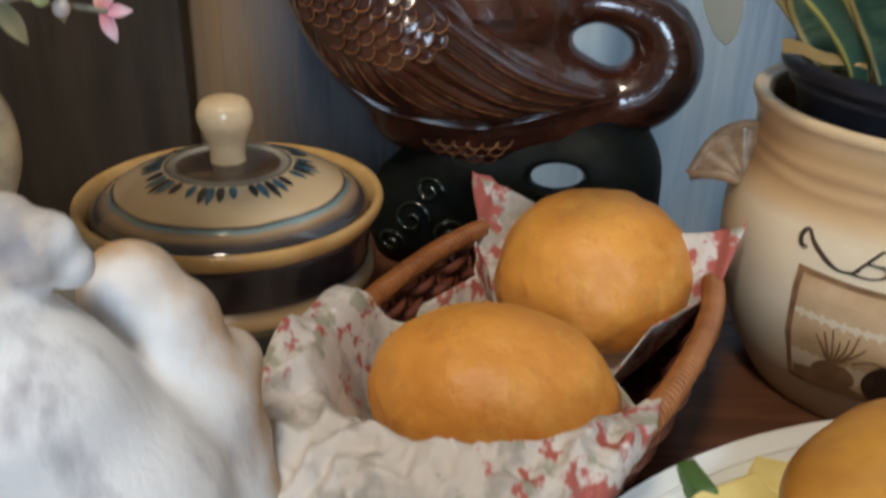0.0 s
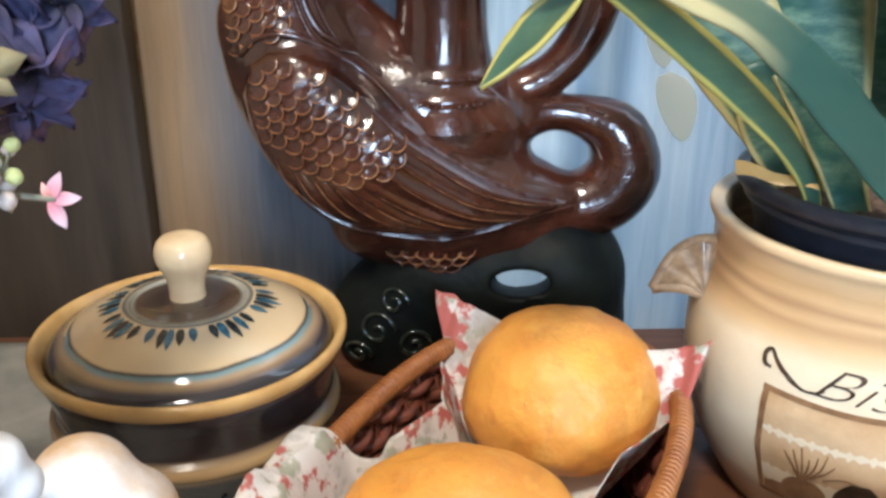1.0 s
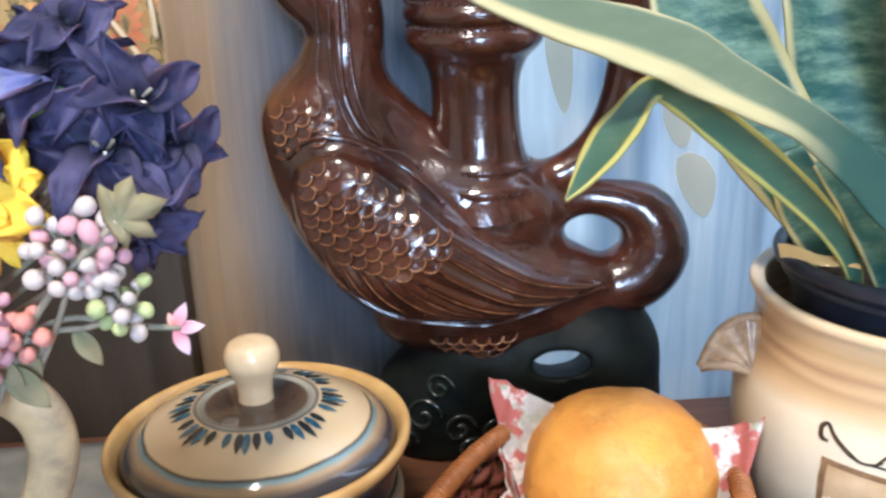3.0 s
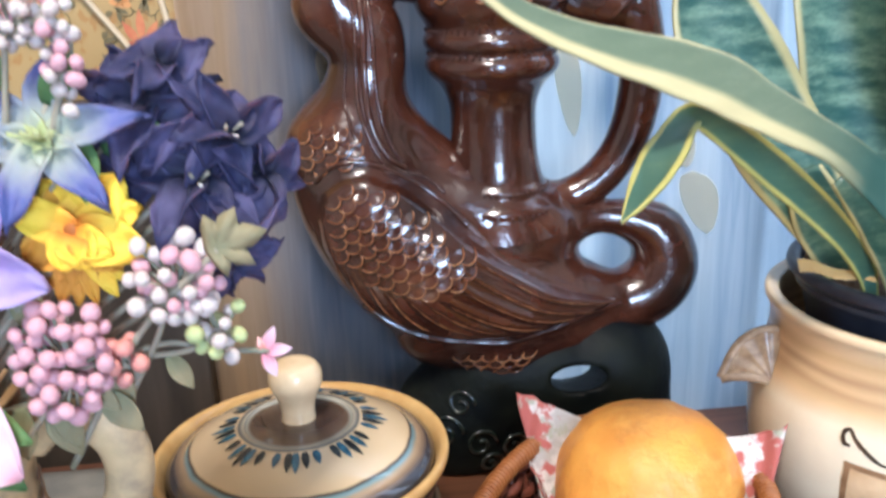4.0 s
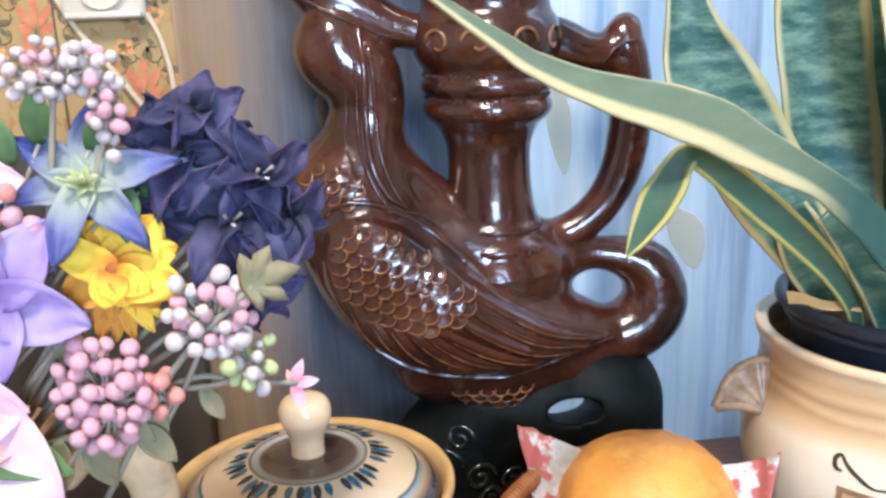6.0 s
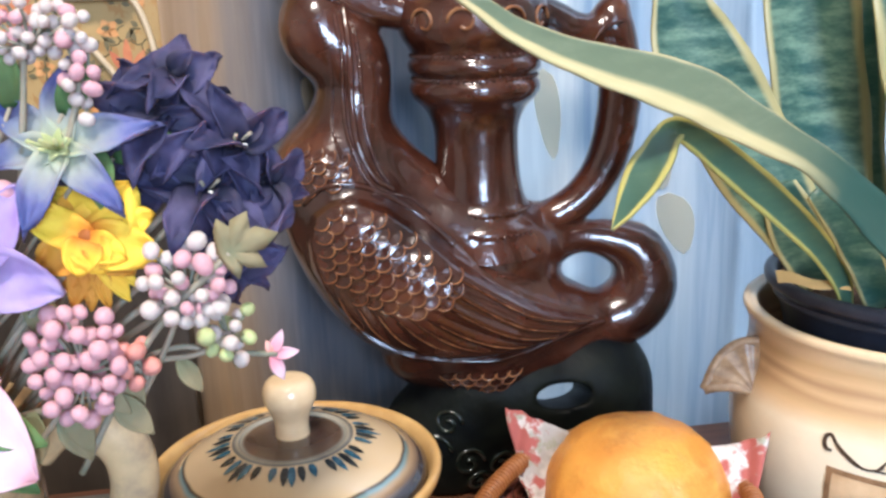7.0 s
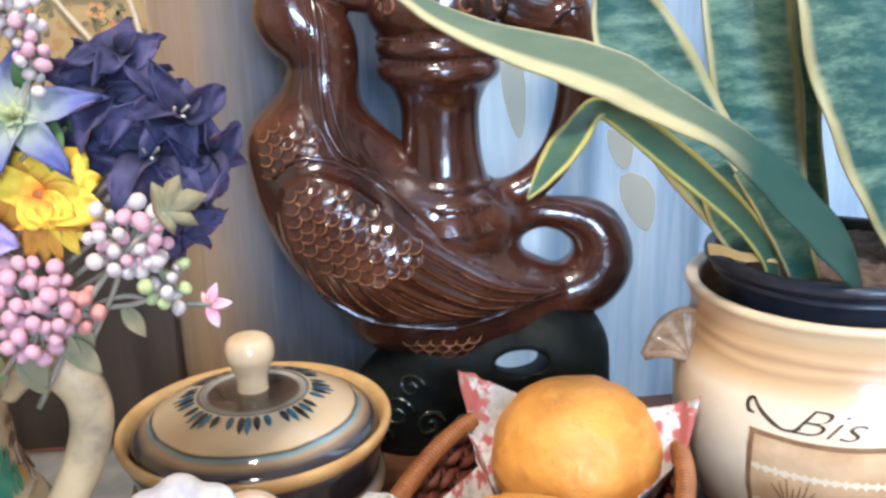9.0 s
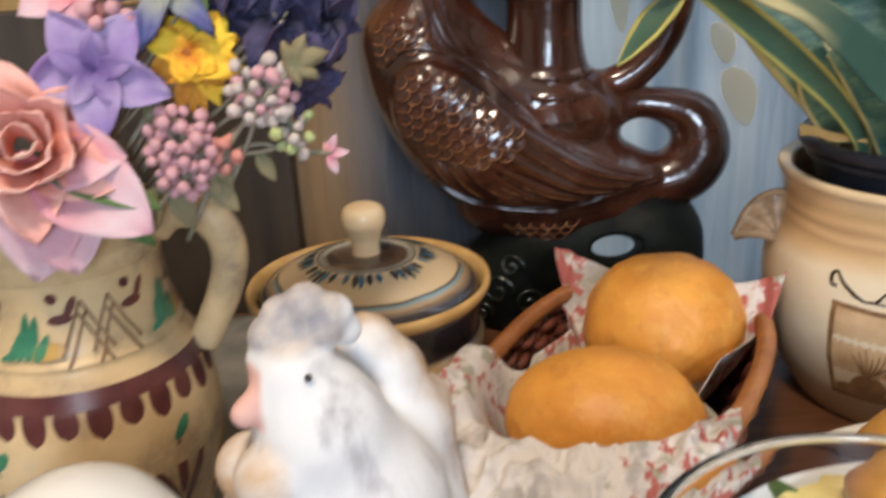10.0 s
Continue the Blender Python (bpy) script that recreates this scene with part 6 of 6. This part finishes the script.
wedge((0.126, 0.250, 0.022), 25, 0.022, 0.020, flesh, "pale yellow cut fruit wedge on the platter", 12)
wedge((0.148, 0.262, 0.026), 55, 0.014, 0.016, flesh, "small yellow cut fruit wedge on the platter", -10)
wedge((0.136, 0.222, 0.016), -15, 0.022, 0.018, flesh, "pale yellow cut fruit wedge on the platter", 8)
wedge((0.112, 0.258, 0.034), 15, 0.006, 0.010, herb, "dark green peel scrap on the platter", 0)

# ---- wine glass and white lidded jar near the table's front ----
wine = thing("wine_glass", (0.026, -0.030, 0), "empty clear stemmed wine glass on the table", "glass")
bm = bmesh.new()
lathe(bm, [(0.0, 0.0035), (0.026, 0.0030), (0.032, 0.0020), (0.033, 0.0), (0.0, 0.0)], 64, 3)
part("foot", bm, glass, wine)
bm = bmesh.new()
lathe(bm, [(0.0, 0.0035), (0.006, 0.006), (0.0040, 0.020), (0.0038, 0.085), (0.0060, 0.098), (0.0, 0.104)], 32, 3)
part("stem", bm, glass, wine)
bm = bmesh.new()
lathe(bm, [(0.0, 0.100), (0.012, 0.101), (0.032, 0.114), (0.046, 0.140), (0.0500, 0.170), (0.0500, 0.205), (0.0502, 0.2180), (0.0496, 0.2198), (0.0484, 0.2202), (0.0476, 0.2190), (0.0478, 0.2165), (0.0484, 0.205), (0.0486, 0.170), (0.0446, 0.140), (0.031, 0.1155), (0.012, 0.1032), (0.0, 0.1025)], 80, 4)
part("bowl", bm, glass, wine)
jar = thing("white_jar", (-0.190, 0.100, 0), "white glazed jar with a smooth domed lid", "jar")
bm = bmesh.new()
lathe(bm, [(0.0, 0.002), (0.030, 0.002), (0.034, 0.006), (0.040, 0.040), (0.040, 0.110), (0.036, 0.128), (0.0, 0.128)], 64, 4)
part("body", bm, china, jar)
bm = bmesh.new()
lathe(bm, [(0.0375, 0.128), (0.0385, 0.131), (0.036, 0.140), (0.026, 0.153), (0.012, 0.1605), (0.0, 0.1625)], 64, 4)
part("lid", bm, china, jar)

# ---- on the wall: socket, cord and printed ornaments ----
WY = WALL_Y
socket = thing("wall_socket", (-0.240, WY, 0.400), "cream double wall socket on patterned wallpaper", "socket")
part("plate", box(bmesh.new(), (-0.030, -0.012, -0.040), (0.030, 0.0, 0.040), 0.004), socket_mat, socket)
for z in (-0.017, 0.019):
    bm = bmesh.new()
    lathe(bm, [(0.0145, 0.0), (0.0165, 0.003), (0.0150, 0.0045), (0.0130, 0.002), (0.0120, -0.006), (0.0, -0.006)], 40, 3)
    bmesh.ops.rotate(bm, verts=bm.verts, cent=(0, 0, 0), matrix=Matrix.Rotation(radians(90), 3, "X"))
    bmesh.ops.translate(bm, verts=bm.verts, vec=(0, -0.012, z))
    part("outlet", bm, socket_mat, socket)
part("ledge", box(bmesh.new(), (-0.027, -0.0165, -0.039), (0.027, -0.012, -0.034), 0.0015), socket_mat, socket)
cord = thing("power_cord", (0, 0, 0), "cream power cord hanging in a loop on the wall", "cord")
part_data("cord_run", *tube_data(spline([(-0.278, WY - 0.006, 0.44), (-0.279, WY - 0.006, 0.395), (-0.262, WY - 0.006, 0.355), (-0.232, WY - 0.006, 0.312), (-0.206, WY - 0.008, 0.272), (-0.196, WY - 0.010, 0.258)], 8), 0.0024, 8), cord_mat, cord)
part_data("cord_run", *tube_data(spline([(-0.233, WY - 0.015, 0.420), (-0.226, WY - 0.010, 0.388), (-0.207, WY - 0.006, 0.355), (-0.199, WY - 0.006, 0.325), (-0.197, WY - 0.006, 0.29)], 8), 0.0024, 8), cord_mat, cord)
seam = part_data("wallpaper_seam", *tube_data([(-0.2785, WY - 0.0004, 0.2), (-0.2780, WY - 0.0004, 0.35), (-0.2785, WY - 0.0004, 0.6)], 0.0009, 6), paper_dark, None)
tagged(seam, "dark seam between two wallpaper strips", "trim", kind="structure")
prints = thing("wallpaper_print", (0, 0, 0), "red and olive ornaments printed on the gold wallpaper", "wallpaper", kind="structure")


def leaf_patch(cx, cz, ang, ln, wd, lift):
    ca, sa = math.cos(ang), math.sin(ang)
    return grid_data(lambda u, v: (cx + ca * ln * v - sa * wd * (u - 0.5) * math.sin(math.pi * (0.02 + 0.96 * v)), WY - lift, cz + sa * ln * v + ca * wd * (u - 0.5) * math.sin(math.pi * (0.02 + 0.96 * v))), 3, 6)


rr = random.Random(12)
drops, vines, blots = Heap(), Heap(), Heap()
for ix in range(6):
    for iz in range(5):
        cx, cz = -0.219 - 0.072 * ix, 0.302 + 0.098 * iz + 0.049 * (ix % 2)
        h = Heap()
        for k in range(11):
            t = math.pi / 2 + 2 * math.pi * k / 11
            h.add(leaf_patch(cx + 0.003 * math.cos(t), cz + 0.006 * math.sin(t), t, 0.009 + 0.016 * max(0, abs(math.sin(t))) ** 2, 0.0065, 0.0009))
        h.make("printed_medallion", paper_red, prints, "red printed medallion")
        drops.add(leaf_patch(cx, cz - 0.006, math.pi / 2, 0.012, 0.004, 0.0014))
        for k in range(16):
            t = 2 * math.pi * k / 16
            drops.add(leaf_patch(cx + 0.029 * math.cos(t) * 0.9, cz + 0.042 * math.sin(t), t + 1.3, 0.0065, 0.0042, 0.0008))
            drops.add(leaf_patch(cx + 0.019 * math.cos(t), cz + 0.030 * math.sin(t), t + (0.7 if k % 2 else -0.7), 0.011, 0.0036, 0.0011))
            if k % 4 == 1:
                for q in range(5):
                    blots.add(leaf_patch(cx + 0.031 * math.cos(t), cz + 0.040 * math.sin(t), 1.26 * q + t, 0.0085, 0.0062, 0.0007))
            vines.add(tube_data([(cx + 0.024 * math.cos(t) + 0.006 * math.cos(q), WY - 0.0002, cz + 0.034 * math.sin(t) + 0.006 * math.sin(q)) for q in np.linspace(t, t + 4, 7)], 0.0005, 4))
tagged(drops.make("printed_drops", paper_dark, prints, "small olive printed drops"), kind="stuff")
tagged(blots.make("printed_blossoms", paper_orange, prints, "small orange printed blossoms"), kind="stuff")
tagged(vines.make("printed_vines", paper_dark, prints, "fine olive printed tendrils"), kind="stuff")

# pendant lamp over the table
pendant = thing("ceiling_lamp", (-0.35, -0.78, CEIL_Z - 0.14), "round opal glass ceiling lamp", "lamp")
bm = bmesh.new()
lathe(bm, [(0.0, 0.02), (0.12, 0.03), (0.16, 0.06), (0.15, 0.10), (0.05, 0.135), (0.0, 0.14)], 48, 3)
part("shade", bm, lamp_mat, pendant)
